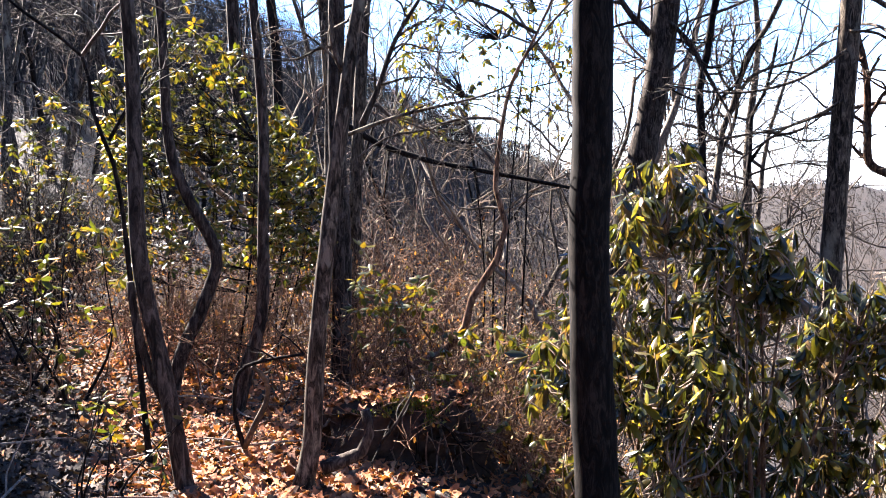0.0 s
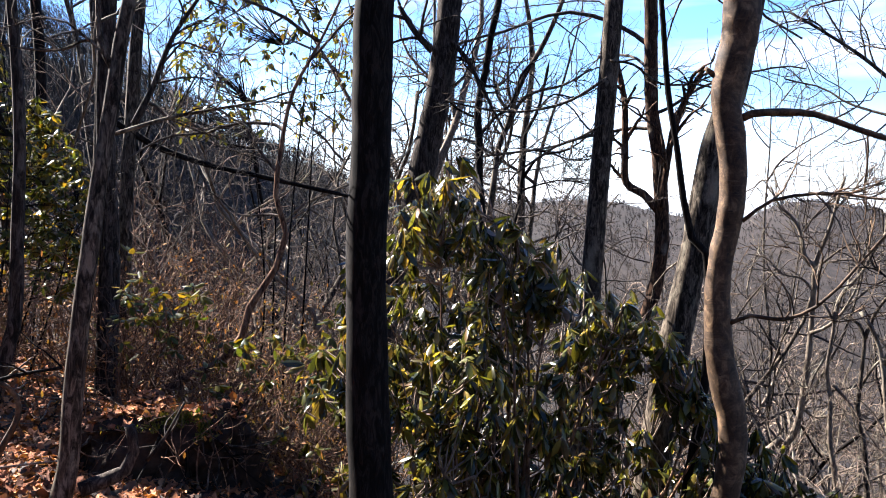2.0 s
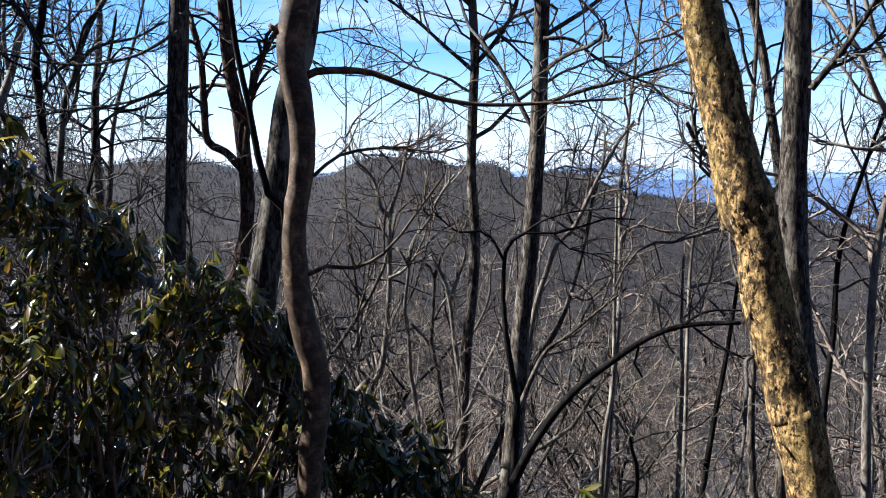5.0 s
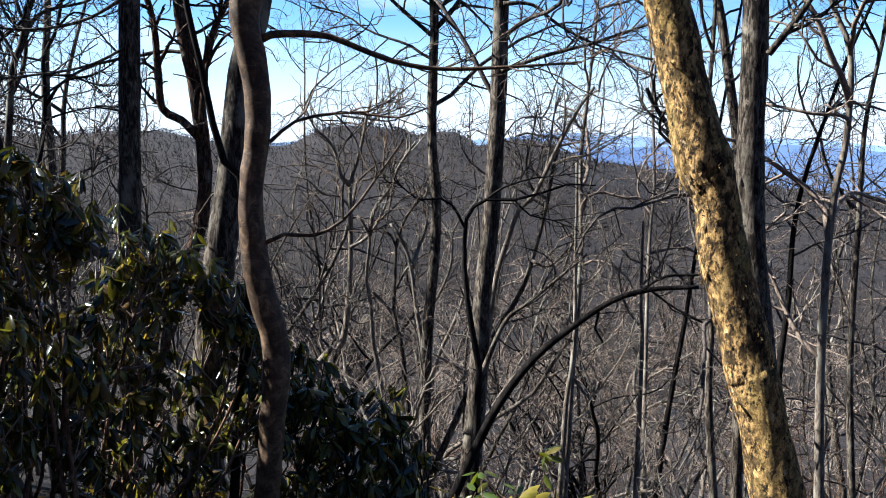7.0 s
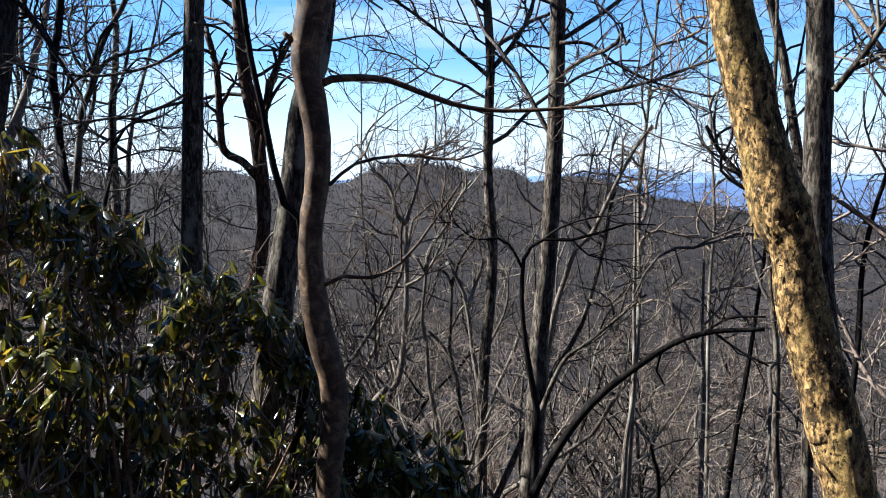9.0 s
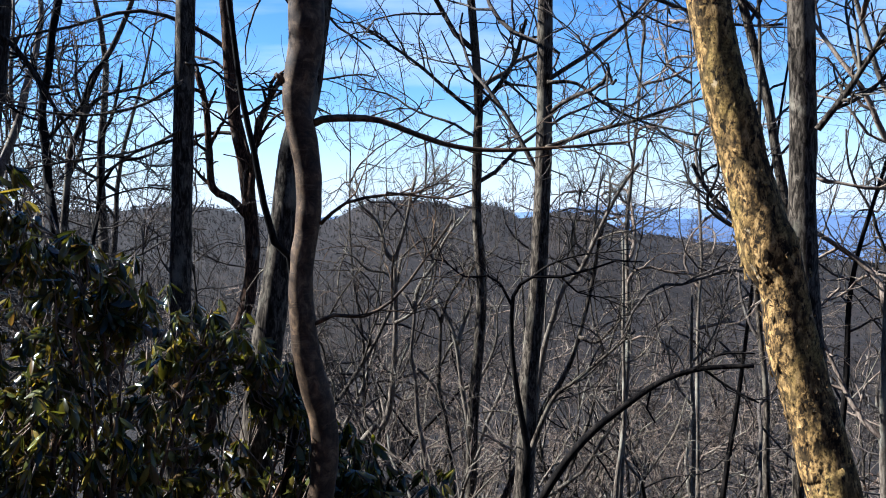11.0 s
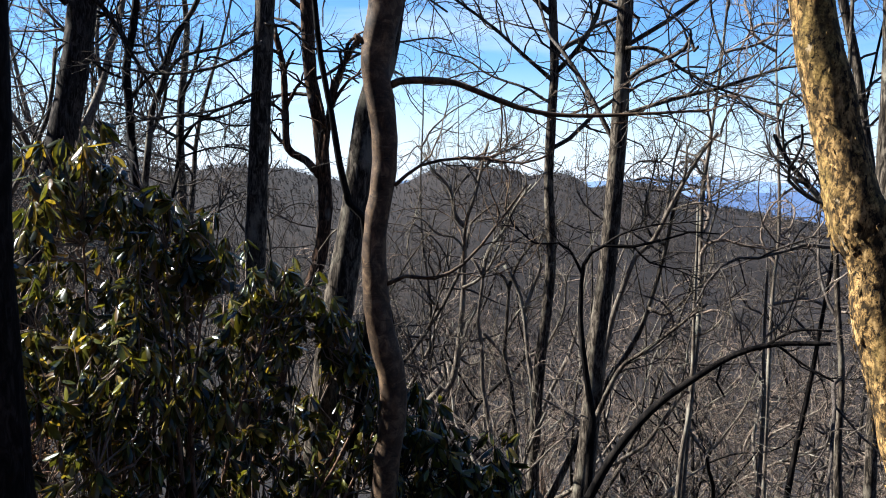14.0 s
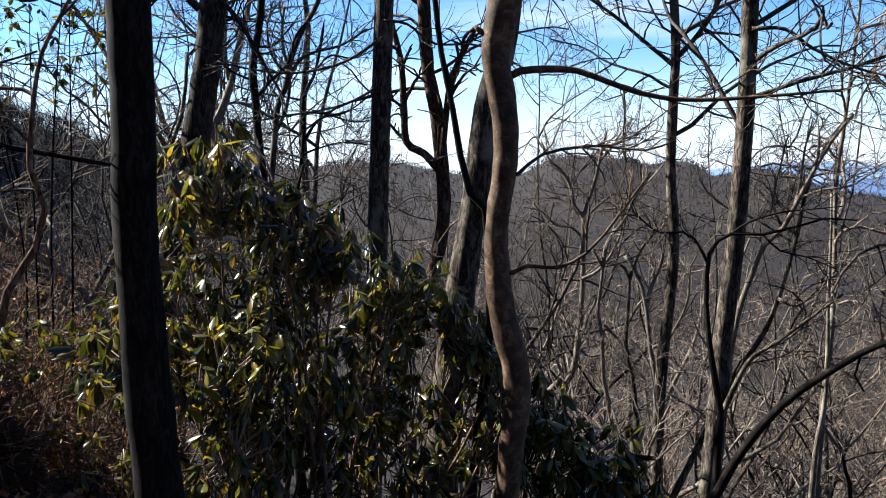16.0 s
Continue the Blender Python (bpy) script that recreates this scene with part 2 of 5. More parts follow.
def ground_material():
    n = Nodes("forest_floor", 0.95, 0.15)
    big, mid, fine = n.noise(0.5, 5), n.noise(7, 6), n.noise(40, 6)
    cells = n.voronoi(16)
    base = n.ramp(fine, (0.3, (0.007, 0.0055, 0.0045)), (0.5, (0.019, 0.014, 0.0115)), (0.7, (0.048, 0.034, 0.027)))
    base = n.mix(n.ramp(mid, (0.4, (0, 0, 0)), (0.65, (0.7, 0.7, 0.7))), base, (0.033, 0.023, 0.018))
    base = n.mix(n.ramp(big, (0.42, (0, 0, 0)), (0.62, (0.6, 0.6, 0.6))), base, (0.021, 0.018, 0.016))
    # Canopy grain of distant woods painted on, with dark gaps between crowns.
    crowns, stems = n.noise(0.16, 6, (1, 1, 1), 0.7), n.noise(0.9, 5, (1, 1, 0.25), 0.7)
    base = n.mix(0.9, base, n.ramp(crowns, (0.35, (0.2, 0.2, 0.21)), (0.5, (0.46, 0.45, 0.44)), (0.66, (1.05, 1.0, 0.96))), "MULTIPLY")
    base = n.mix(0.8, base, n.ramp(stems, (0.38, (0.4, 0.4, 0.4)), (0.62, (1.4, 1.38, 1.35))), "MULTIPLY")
    n.bump(n.math("ADD", n.math("ADD", fine, mid), n.math("MULTIPLY", cells, 0.7)), 0.8, 0.014)
    return n.color(base)


def far_wood_material():
    n = Nodes("far_bare_wood", 0.95, 0.1)
    base = n.ramp(n.chance(), (0.0, (0.005, 0.0047, 0.0044)), (0.45, (0.0105, 0.0098, 0.0092)), (0.75, (0.021, 0.019, 0.0178)), (0.93, (0.05, 0.0445, 0.041)))
    base = n.mix(0.85, base, n.ramp(n.noise(0.11, 3), (0.35, (0.45, 0.45, 0.46)), (0.65, (1.15, 1.13, 1.1))), "MULTIPLY")
    base = n.mix(n.ramp(n.noise(0.012, 4), (0.4, (0, 0, 0)), (0.65, (0.4, 0.4, 0.4))), base, (0.022, 0.019, 0.018))
    return n.color(base)


GROUND, FAR_WOOD = ground_material(), far_wood_material()
SOIL = Nodes("dark_soil", 0.95, 0.1)
SOIL.bump(SOIL.noise(30, 6), 1.0, 0.012)
SOIL = SOIL.color(SOIL.ramp(SOIL.noise(14, 6), (0.3, (0.009, 0.006, 0.0045)), (0.7, (0.04, 0.026, 0.018))))


# Mountain colour with a blue emission that paints in the haze of distance.
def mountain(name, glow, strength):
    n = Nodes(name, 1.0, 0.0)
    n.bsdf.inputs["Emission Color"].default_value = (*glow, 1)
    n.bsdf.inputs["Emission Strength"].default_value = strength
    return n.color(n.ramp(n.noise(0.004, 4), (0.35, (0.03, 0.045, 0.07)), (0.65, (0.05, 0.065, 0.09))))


NEAR_RANGE, FAR_RANGE = mountain("near_range_haze_glow", (0.33, 0.47, 0.82), 0.15), mountain("far_range_haze_glow", (0.5, 0.66, 0.95), 0.2)

# ---------------------------------------------------------------- mesh tools
class Buf:
    """Vertices and faces of one mesh to be."""

    def __init__(self):
        self.v, self.f = [], []

    def tube(self, pts, radii, sides=6, rough=0.0, cap=True, grain=9.0):
        """A tapered stem along pts. rough: unevenness as a share of the radius."""
        base, n = len(self.v), len(pts)
        side = None
        for i in range(n):
            d = (pts[min(i + 1, n - 1)] - pts[max(i - 1, 0)]).normalized()
            if side is None:
                side = d.orthogonal().normalized()
            else:
                side = (side - d * side.dot(d)).normalized()
            up = d.cross(side)
            for k in range(sides):
                a = 2 * math.pi * k / sides
                way = side * math.cos(a) + up * math.sin(a)
                r = radii[i]
                if rough:
                    p = pts[i] + way * r
                    r *= 1 + rough * (noise.noise(p * grain) + 0.6 * noise.noise(Vector((p.x * 40, p.y * 40, p.z * 11))))
                self.v.append(tuple(pts[i] + way * r))
        for i in range(n - 1):
            for k in range(sides):
                a, b = base + i * sides + k, base + i * sides + (k + 1) % sides
                self.f.append((a, b, b + sides, a + sides))
        if cap:
            self.f.append(tuple(base + (n - 1) * sides + k for k in range(sides)))
            self.f.append(tuple(base + k for k in reversed(range(sides))))

    def shape(self, verts, faces, m=None):
        base = len(self.v)
        self.v.extend(tuple(m @ Vector(p)) if m else tuple(p) for p in verts)
        self.f.extend(tuple(base + i for i in face) for face in faces)

    def mesh(self, name, material, smooth=True):
        me = bpy.data.meshes.new(name)
        me.from_pydata(self.v, [], self.f)
        if smooth:
            me.shade_smooth()
        me.materials.append(material)
        return me


def thing(name, label, category, at, group="", kind=""):
    ob = new(name)
    ob.location = at
    return tagged(ob, label, category, group, kind)


def part(name, data, material, parent, label="", kind="", smooth=True):
    """Links a buffer, laid out in world places, as one mesh under a thing or a part."""
    ob = new(name, data.mesh(name, material, smooth))
    base = parent.location if parent.parent is None else parent.parent.location
    ob.parent = parent
    ob.data.transform(Matrix.Translation(-Vector(base)))
    return tagged(ob, label, "", "", kind)


def smooth_line(points, step):
    """A Catmull-Rom line through points, with a point about every step metres, and how far along (0 to 1) each one lies."""
    p = [Vector(q) for q in points]
    p = [p[0] * 2 - p[1], *p, p[-1] * 2 - p[-2]]
    out = []
    for i in range(1, len(p) - 2):
        n = max(1, int((p[i + 1] - p[i]).length / step))
        for k in range(n):
            s = k / n
            a, b, c, d = p[i - 1 : i + 3]
            out.append(0.5 * (2 * b + (c - a) * s + (2 * a - 5 * b + 4 * c - d) * s * s + (3 * b - a - 3 * c + d) * s**3))
    out.append(p[-2])
    far = [0.0]
    for a, b in zip(out, out[1:]):
        far.append(far[-1] + (b - a).length)
    return out, [x / far[-1] for x in far]


def wander(rng, start, way, length, steps, bend, lift=0.0):
    """A crooked line from start that turns by chance as it goes and bends upwards by lift."""
    pts, p, d, turn = [start.copy()], start.copy(), way.normalized(), Vector((0, 0, 0))
    for _ in range(steps):
        turn = turn * 0.45 + Vector((rng.gauss(0, bend), rng.gauss(0, bend), rng.gauss(0, bend))) * 0.85
        d = (d + turn + Vector((0, 0, lift))).normalized()
        p = p + d * (length / steps)
        pts.append(p)
    return pts


# ---------------------------------------------------------------- the lie of the land
TRAIL = Vector((0.893, 0.45))
SKY_AZ = [-60, -26, -13, -9.5, -8.2, -3.3, 2.4, 6.4, 7.7, 10.6, 13.5, 16, 18.9, 21.4, 22.9, 25.1, 27, 29.9, 32.5, 33.6, 34.4, 35.4, 36.2, 38.4, 40.2, 41, 41.6, 42.6, 44, 44.8, 45.6, 46.4, 48, 49.3, 50.6, 51.5, 53, 56.4, 66.7, 90]
SKY_EL = [12, 10.1, 9.1, 7.6, 7.1, 4.6, 2.9, 1.6, 1.0, 0.48, -0.1, 0, 0, 0.3, 0.36, 0.25, -0.2, -0.65, -0.7, -0.55, 0.05, 0.5, 0.66, 0.62, 0.3, -0.02, -0.18, 0.12, 0.18, -0.2, -0.85, -0.58, -0.2, -0.24, -0.85, -1.35, -1.8, -2.2, -3.5, -4.2]
FAR_AZ, FAR_R = [-60, -26, -10, 0, 10, 20, 38, 50, 70, 90], [110, 120, 190, 320, 520, 760, 900, 1050, 1500, 1500]


def land(x, y):
    """The ground's height: a level trail, a slope that falls from its edge into the valley, and the far ridges."""
    r, az = math.hypot(x, y), math.degrees(math.atan2(x, y))
    u = TRAIL.x * x + TRAIL.y * y
    d = u - 2.25
    fall = -75 * (1 - math.exp(-0.52 * (math.log1p(math.exp(min(d * 2.2, 60))) / 2.2 if d * 2.2 < 60 else d) / 75))
    # Unseen bank on the uphill side, steepened to cut sky light.
    rise = 0.62 * max(0.0, -u - 3.0) if u < 0 else 0.0
    h = fall + min(rise, 60)
    if r > 12:
        far = float(np.interp(az, FAR_AZ, FAR_R))
        s = min(max((r - 0.12 * far) / (0.88 * far), 0), 1)
        el = float(np.interp(az, [-60, -26, -10, 5, 16, 50, 70, 90], [12, 10, 6.5, 2, 0.3, -0.4, -3.4, -4]))
        el += (float(np.interp(az, SKY_AZ, SKY_EL)) - el) * min(1, max(0, (s - 0.55) / 0.4))
        crest = 1.6 - 3.2 + far * math.tan(radians(el))
        w = s * s * (3 - 2 * s)
        if r > far:
            crest -= 0.12 * (r - far)
        h = h * (1 - w) + crest * w
        far_off = min(1, (r - 12) / 200)
        h += far_off * (1 - 0.7 * w) * (14 * noise.noise(Vector((x * 0.006, y * 0.006, 0))) + 5 * noise.noise(Vector((x * 0.02, y * 0.02, 5))))
    near = max(0.0, 1 - r / 40)
    h += near * (0.1 + 0.06 * noise.noise(Vector((x * 1.1, y * 1.1, 3))) + 0.12 * noise.noise(Vector((x * 0.35, y * 0.35, 7))))
    return h


def build_ground():
    az = [a for a in np.arange(-180, -45, 5)] + [a for a in np.arange(-45, 85, 0.8)] + [a for a in np.arange(85, 180, 5)]
    rr = [0.0] + list(0.35 * 1.075 ** np.arange(0, 128))
    rr = [r for r in rr if r < 4900]
    buf = Buf()
    for r in rr:
        for a in az:
            x, y = r * math.sin(radians(a)), r * math.cos(radians(a))
            buf.v.append((x, y, land(x, y)))
    n = len(az)
    for i in range(len(rr) - 1):
        for k in range(n):
            a, b = i * n + k, i * n + (k + 1) % n
            buf.f.append((a, a + n, b + n, b))
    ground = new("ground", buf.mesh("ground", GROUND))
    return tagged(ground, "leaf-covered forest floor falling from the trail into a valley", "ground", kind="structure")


build_ground()


def build_mountains():
    """Two ranges, the nearer one lower and bluer; their glow stands in for haze."""
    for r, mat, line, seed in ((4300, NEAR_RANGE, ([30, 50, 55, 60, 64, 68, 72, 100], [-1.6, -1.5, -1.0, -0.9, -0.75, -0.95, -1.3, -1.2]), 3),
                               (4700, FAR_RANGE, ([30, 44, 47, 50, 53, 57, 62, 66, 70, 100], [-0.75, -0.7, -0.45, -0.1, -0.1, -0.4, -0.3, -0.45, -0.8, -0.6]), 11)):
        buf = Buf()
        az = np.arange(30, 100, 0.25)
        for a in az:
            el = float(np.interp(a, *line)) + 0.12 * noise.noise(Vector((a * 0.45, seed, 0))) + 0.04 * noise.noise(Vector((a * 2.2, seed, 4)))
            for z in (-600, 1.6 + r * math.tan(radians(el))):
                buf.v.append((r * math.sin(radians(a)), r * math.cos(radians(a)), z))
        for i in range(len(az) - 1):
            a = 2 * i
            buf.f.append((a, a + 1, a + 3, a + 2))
        tagged(new("backdrop", buf.mesh("backdrop", mat)), "mountain range on the horizon, blue haze painted as glow", "mountains", kind="structure")


build_mountains()

# ---------------------------------------------------------------- branches that trees share
def spray(seed, kids, twigs, bend, steps=(8, 4, 2), flat=0.6, lift=0.05, stout=1.0):
    """A bare limb one metre long along +x with side branches and fine twigs."""
    rng, buf = random.Random(seed), Buf()
    n, m, w = steps
    main = wander(rng, Vector((0, 0, 0)), Vector((1, 0, 0.1)), 1.0, n, bend, lift * 0.4)
    buf.tube(main, [0.0115 * (1 - 0.85 * i / n) for i in range(n + 1)], 4, cap=False)
    for k in range(kids):
        s = 0.12 + 0.88 * (k + rng.random() * 0.8) / kids
        i = min(int(s * n), n - 1)
        start = main[i].lerp(main[i + 1], s * n - i)
        ahead = (main[i + 1] - main[i]).normalized()
        a = rng.uniform(0, 2 * math.pi)
        side = Vector((0, math.cos(a), flat * math.sin(a)))
        way = ahead * rng.uniform(0.5, 1.1) + side * rng.uniform(0.6, 1.1)
        long = (1.05 - 0.75 * s) * rng.uniform(0.35, 0.62)
        kid = wander(rng, start, way, long, m, bend * 1.5, lift)
        r0 = 0.005 * stout * (1 - 0.55 * s)
        buf.tube(kid, [r0 * (1 - 0.7 * j / m) for j in range(m + 1)], 3, cap=False)
        for q in range(twigs):
            t = 0.15 + 0.85 * (q + rng.random()) / twigs
            j = min(int(t * m), m - 1)
            b = kid[j].lerp(kid[j + 1], t * m - j)
            fwd = (kid[j + 1] - kid[j]).normalized()
            v = fwd * rng.uniform(0.5, 1.0) + Vector((rng.gauss(0, 0.7), rng.gauss(0, 0.7), rng.gauss(0, 0.55) + 0.15))
            tw = wander(rng, b, v, long * rng.uniform(0.25, 0.55), w, bend * 2, lift)
            if w == 1:
                mid = tw[0].lerp(tw[1], 0.5) + Vector((rng.gauss(0, 0.01), rng.gauss(0, 0.01), rng.gauss(0, 0.01)))
                c, flat_way = len(buf.v), Vector((rng.gauss(0, 1), rng.gauss(0, 1), rng.gauss(0, 1))).normalized() * 0.0022 * stout
                buf.v.extend(map(tuple, (tw[0] - flat_way, tw[0] + flat_way, mid + flat_way * 0.8, mid - flat_way * 0.8, tw[1])))
                buf.f.extend(((c, c + 1, c + 2, c + 3), (c + 3, c + 2, c + 4)))
            else:
                buf.tube(tw, [stout * (0.002 - 0.0012 * j / w) for j in range(w + 1)], 3, cap=False)
    return buf


def branch_out(rng, limbs, fine, start, way, length, r, depth, kids=(7, 4, 3, 3), cuts=(12, 9, 6, 4, 2), least=0.0035):
    """A crooked branch that forks again and again. limbs takes its stem and main limbs, one buffer each, fine its twigs."""
    steps = cuts[depth]
    pts = wander(rng, start, way, length, steps, (0.13, 0.2, 0.25, 0.3, 0.35)[depth], 0.05)
    buf = fine
    if depth < 2 and limbs is not None:
        buf = Buf()
        limbs.append(buf)
    buf.tube(pts, [r * (1 - (0.55 if depth < 3 else 0.7) * i / steps) for i in range(steps + 1)], (7, 5, 4, 3, 3)[depth], cap=depth == 0)
    if depth == 4:
        return
    for k in range(kids[depth]):
        s = (0.28 if depth == 0 else 0.15) + (0.72 if depth == 0 else 0.85) * (k + rng.random()) / kids[depth]
        i = min(int(s * steps), steps - 1)
        ahead = (pts[i + 1] - pts[i]).normalized()
        side = Vector((rng.gauss(0, 1), rng.gauss(0, 1), rng.gauss(0, 1)))
        side = (side - ahead * side.dot(ahead)).normalized()
        go = ahead * rng.uniform(0.35, 1.0) + side + Vector((0, 0, 0.25))
        branch_out(rng, limbs, fine, pts[i].lerp(pts[i + 1], s * steps - i), go, length * rng.uniform(0.36, 0.62) * (1.1 - 0.4 * s), max(least, r * (1 - 0.5 * s) * rng.uniform(0.45, 0.68)), depth + 1, kids, cuts, least)


def bare_limb(seed, kids, cuts, r, least=0.0016):
    """A bare limb one metre long along +x with crooked side branches and twigs."""
    buf = Buf()
    branch_out(random.Random(seed), None, buf, Vector((0, 0, 0)), Vector((1, 0, 0.1)), 1.0, r, 1, kids, cuts, least)
    return buf


SPRAYS = [bare_limb(100 + k, (0, 7, 4, 3), (0, 10, 6, 3, 2), 0.011) for k in range(8)]
CROOKED = [bare_limb(170 + k, (0, 7, 4, 2), (0, 12, 7, 4, 2), 0.017) for k in range(6)]
LIGHT_SPRAYS = [bare_limb(150 + k, (0, 6, 4, 3), (0, 8, 5, 2, 1), 0.012, 0.0026) for k in range(8)]
FAR_SPRAYS = [spray(190 + k, 7, 4, 0.24, (4, 2, 1), stout=1.8) for k in range(5)]
SPRAYS_DATA = {}
for dress, mat in (("dark", BARK_DARK), ("twig", BARK_TWIG), ("pale", BARK_TWIG_PALE_LIT)):
    SPRAYS_DATA[dress] = [s.mesh("limb_" + dress, mat) for s in (CROOKED if dress == "pale" else SPRAYS)]
SPRAY_ARRAYS = [(np.array(s.v), s.f) for s in LIGHT_SPRAYS]
FAR_ARRAYS = [(np.array(s.v), s.f) for s in FAR_SPRAYS]


def aim(at, way, length, spin):
    """The pose that lays a spray of one metre from at along way, length metres long."""
    turn = way.to_track_quat("X", "Z").to_matrix().to_4x4()
    return Matrix.Translation(at) @ turn @ pose(0, 0, 0, spin) @ Matrix.Scale(length, 4)


def limb_on(tree, at, way, length, dress, rng):
    ob = new("limb", rng.choice(SPRAYS_DATA[dress]))
    ob.parent = tree
    ob.matrix_local = Matrix.Translation(-tree.location) @ aim(at, way, length, rng.uniform(0, 360))
    return ob


def add_spray(buf, at, way, length, rng, kinds=SPRAY_ARRAYS):
    v, f = rng.choice(kinds)
    m = np.array(aim(at, way, length, rng.uniform(0, 360)))
    base = len(buf.v)
    buf.v.extend(map(tuple, v @ m[:3, :3].T + m[:3, 3]))
    buf.f.extend(tuple(base + i for i in face) for face in f)


# ---------------------------------------------------------------- trees that stand close by
def hero_tree(label, points, r_top, r_base, material, top=8.0, dress="twig", limbs=10, low=3.2, reach=2.2, seed=1, sides=14, rough=0.05, boughs=(), category="tree", lean=0.0, flare=1.35, bulges=()):
    """A bare tree. points run down its stem; it goes on up to the height top and down into the ground.
    boughs: drawn limbs, each (points from the stem outwards, radius at the stem, radius at the tip, side twigs)."""
    rng = random.Random(seed)
    pts = [Vector(p) for p in reversed(points)]
    foot = pts[0].copy()
    down = pts[1] - pts[0]
    g = land(foot.x, foot.y)
    if foot.z > g:
        way = Vector((down.x, down.y, down.z)) / max(down.z, 0.05)
        way.x, way.y = max(-0.3, min(0.3, way.x)), max(-0.3, min(0.3, way.y))
        foot = foot - way * (foot.z - g)
        g = land(foot.x, foot.y)
        foot.z = g
        if (pts[0] - foot).length > 0.15:
            pts = [foot - Vector((0, 0, 0.12)), *pts]
        else:
            pts[0] = foot - Vector((0, 0, 0.12))
    end, tip = pts[-1].copy(), (pts[-1] - pts[-2]).normalized()
    grow = []
    while end.z < top:
        tip = (tip + Vector((rng.gauss(lean, 0.05), rng.gauss(0, 0.05), 0.12))).normalized()
        end = end + tip * 0.7
        grow.append(end)
    line, along = smooth_line([*pts, *grow], 0.02 if sides > 30 else 0.09 if sides > 10 else 0.14)
    seen = max(0.05, sum((b - a).length for a, b in zip(pts, pts[1:])))
    whole = sum((b - a).length for a, b in zip(line, line[1:]))
    radii = []
    for s in along:
        far = s * whole
        r = r_base + (r_top - r_base) * min(far / seen, 1)
        if far > seen:
            r = r_top * max(0.12, 1 - 0.88 * (far - seen) / max(whole - seen, 0.1))
        swell = sum(a * math.exp(-(((line[len(radii)].z - z) / w) ** 2)) for z, a, w in bulges)
        lump = 0.07 * noise.noise(Vector((far * 1.7, seed, 0))) + 0.04 * noise.noise(Vector((far * 6, seed, 5)))
        radii.append(r * (1 + swell + lump + (flare - 1) * (1 if r_base > 0.06 else 0.4) * math.exp(-far / 0.16)))
    tree = thing("tree", label, category, (foot.x, foot.y, g), "bare trees on the slope")
    buf = Buf()
    buf.tube(line, radii, sides, rough)
    part("trunk", buf, material, tree)
    for path, r0, r1, twigs in boughs:
        bl, ba = smooth_line(path, 0.07)
        b, fine = Buf(), Buf()
        b.tube(bl, [(r0 + (r1 - r0) * s**0.8) * (1 + 0.12 * noise.noise(p * 6)) for p, s in zip(bl, ba)], 8, 0.05)
        twigs = int(twigs * 1.5)
        for q in range(twigs):
            i = int((0.2 + 0.8 * (q + rng.random()) / twigs) * (len(bl) - 2))
            ahead = (bl[i + 1] - bl[i]).normalized()
            way = ahead + Vector((rng.gauss(0, 0.6), rng.gauss(0, 0.6), rng.gauss(0.1, 0.6)))
            long = rng.uniform(0.3, 1.1) * min(1, 0.4 + r0 * 22)
            tw = wander(rng, bl[i], way, long, 7, 0.24, 0.03)
            fine.tube(tw, [max(r1, 0.006) * 0.85 * (1 - 0.65 * j / 7) for j in range(8)], 4, cap=False)
            for _ in range(4):
                j = rng.randint(1, 6)
                w2 = wander(rng, tw[j], (tw[j + 1] - tw[j]).normalized() + Vector((rng.gauss(0, 0.7), rng.gauss(0, 0.7), rng.gauss(0.1, 0.6))), long * rng.uniform(0.25, 0.6), 4, 0.28)
                fine.tube(w2, [max(r1, 0.006) * 0.45 * (1 - 0.5 * m / 4) for m in range(5)], 3, cap=False)
        limb = part("limb", b, material, tree)
        if fine.v:
            part("twig_tangle", fine, material, limb, kind="stuff")
    upper = [(p, r) for p, r in zip(line, radii) if p.z > low]
    for k in range(limbs if upper else 0):
        p, r = upper[int((k + rng.random()) / limbs * (len(upper) - 1))]
        a = rng.uniform(0, 2 * math.pi)
        limb_on(tree, p, Vector((math.cos(a), math.sin(a), rng.uniform(0.15, 0.9))), reach * rng.uniform(0.6, 1.2), dress, rng)
    return tree


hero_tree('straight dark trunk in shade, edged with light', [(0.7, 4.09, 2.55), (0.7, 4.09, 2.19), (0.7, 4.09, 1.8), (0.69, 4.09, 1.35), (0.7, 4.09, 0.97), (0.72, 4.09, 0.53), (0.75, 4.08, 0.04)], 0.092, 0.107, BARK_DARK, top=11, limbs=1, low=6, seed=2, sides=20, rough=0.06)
hero_tree('leaning rough-barked oak trunk behind the rhododendron', [(2.34, 9.21, 3.5), (2.28, 9.22, 2.86), (2.16, 9.25, 2.15), (2.01, 9.29, 1.32), (1.83, 9.32, 0.54)], 0.133, 0.175, BARK_OAK, top=13, limbs=2, low=6, reach=3, seed=3, sides=18, rough=0.09, boughs=(
    ([(2.16, 9.15, 3.15), (1.97, 9.19, 3.35), (1.8, 9.23, 3.61)], 0.04, 0.025, 3),
    ([(2.27, 9.12, 3.33), (2.51, 9.06, 3.09), (2.71, 9, 2.73), (2.92, 8.93, 2.33)], 0.031, 0.015, 7),
))
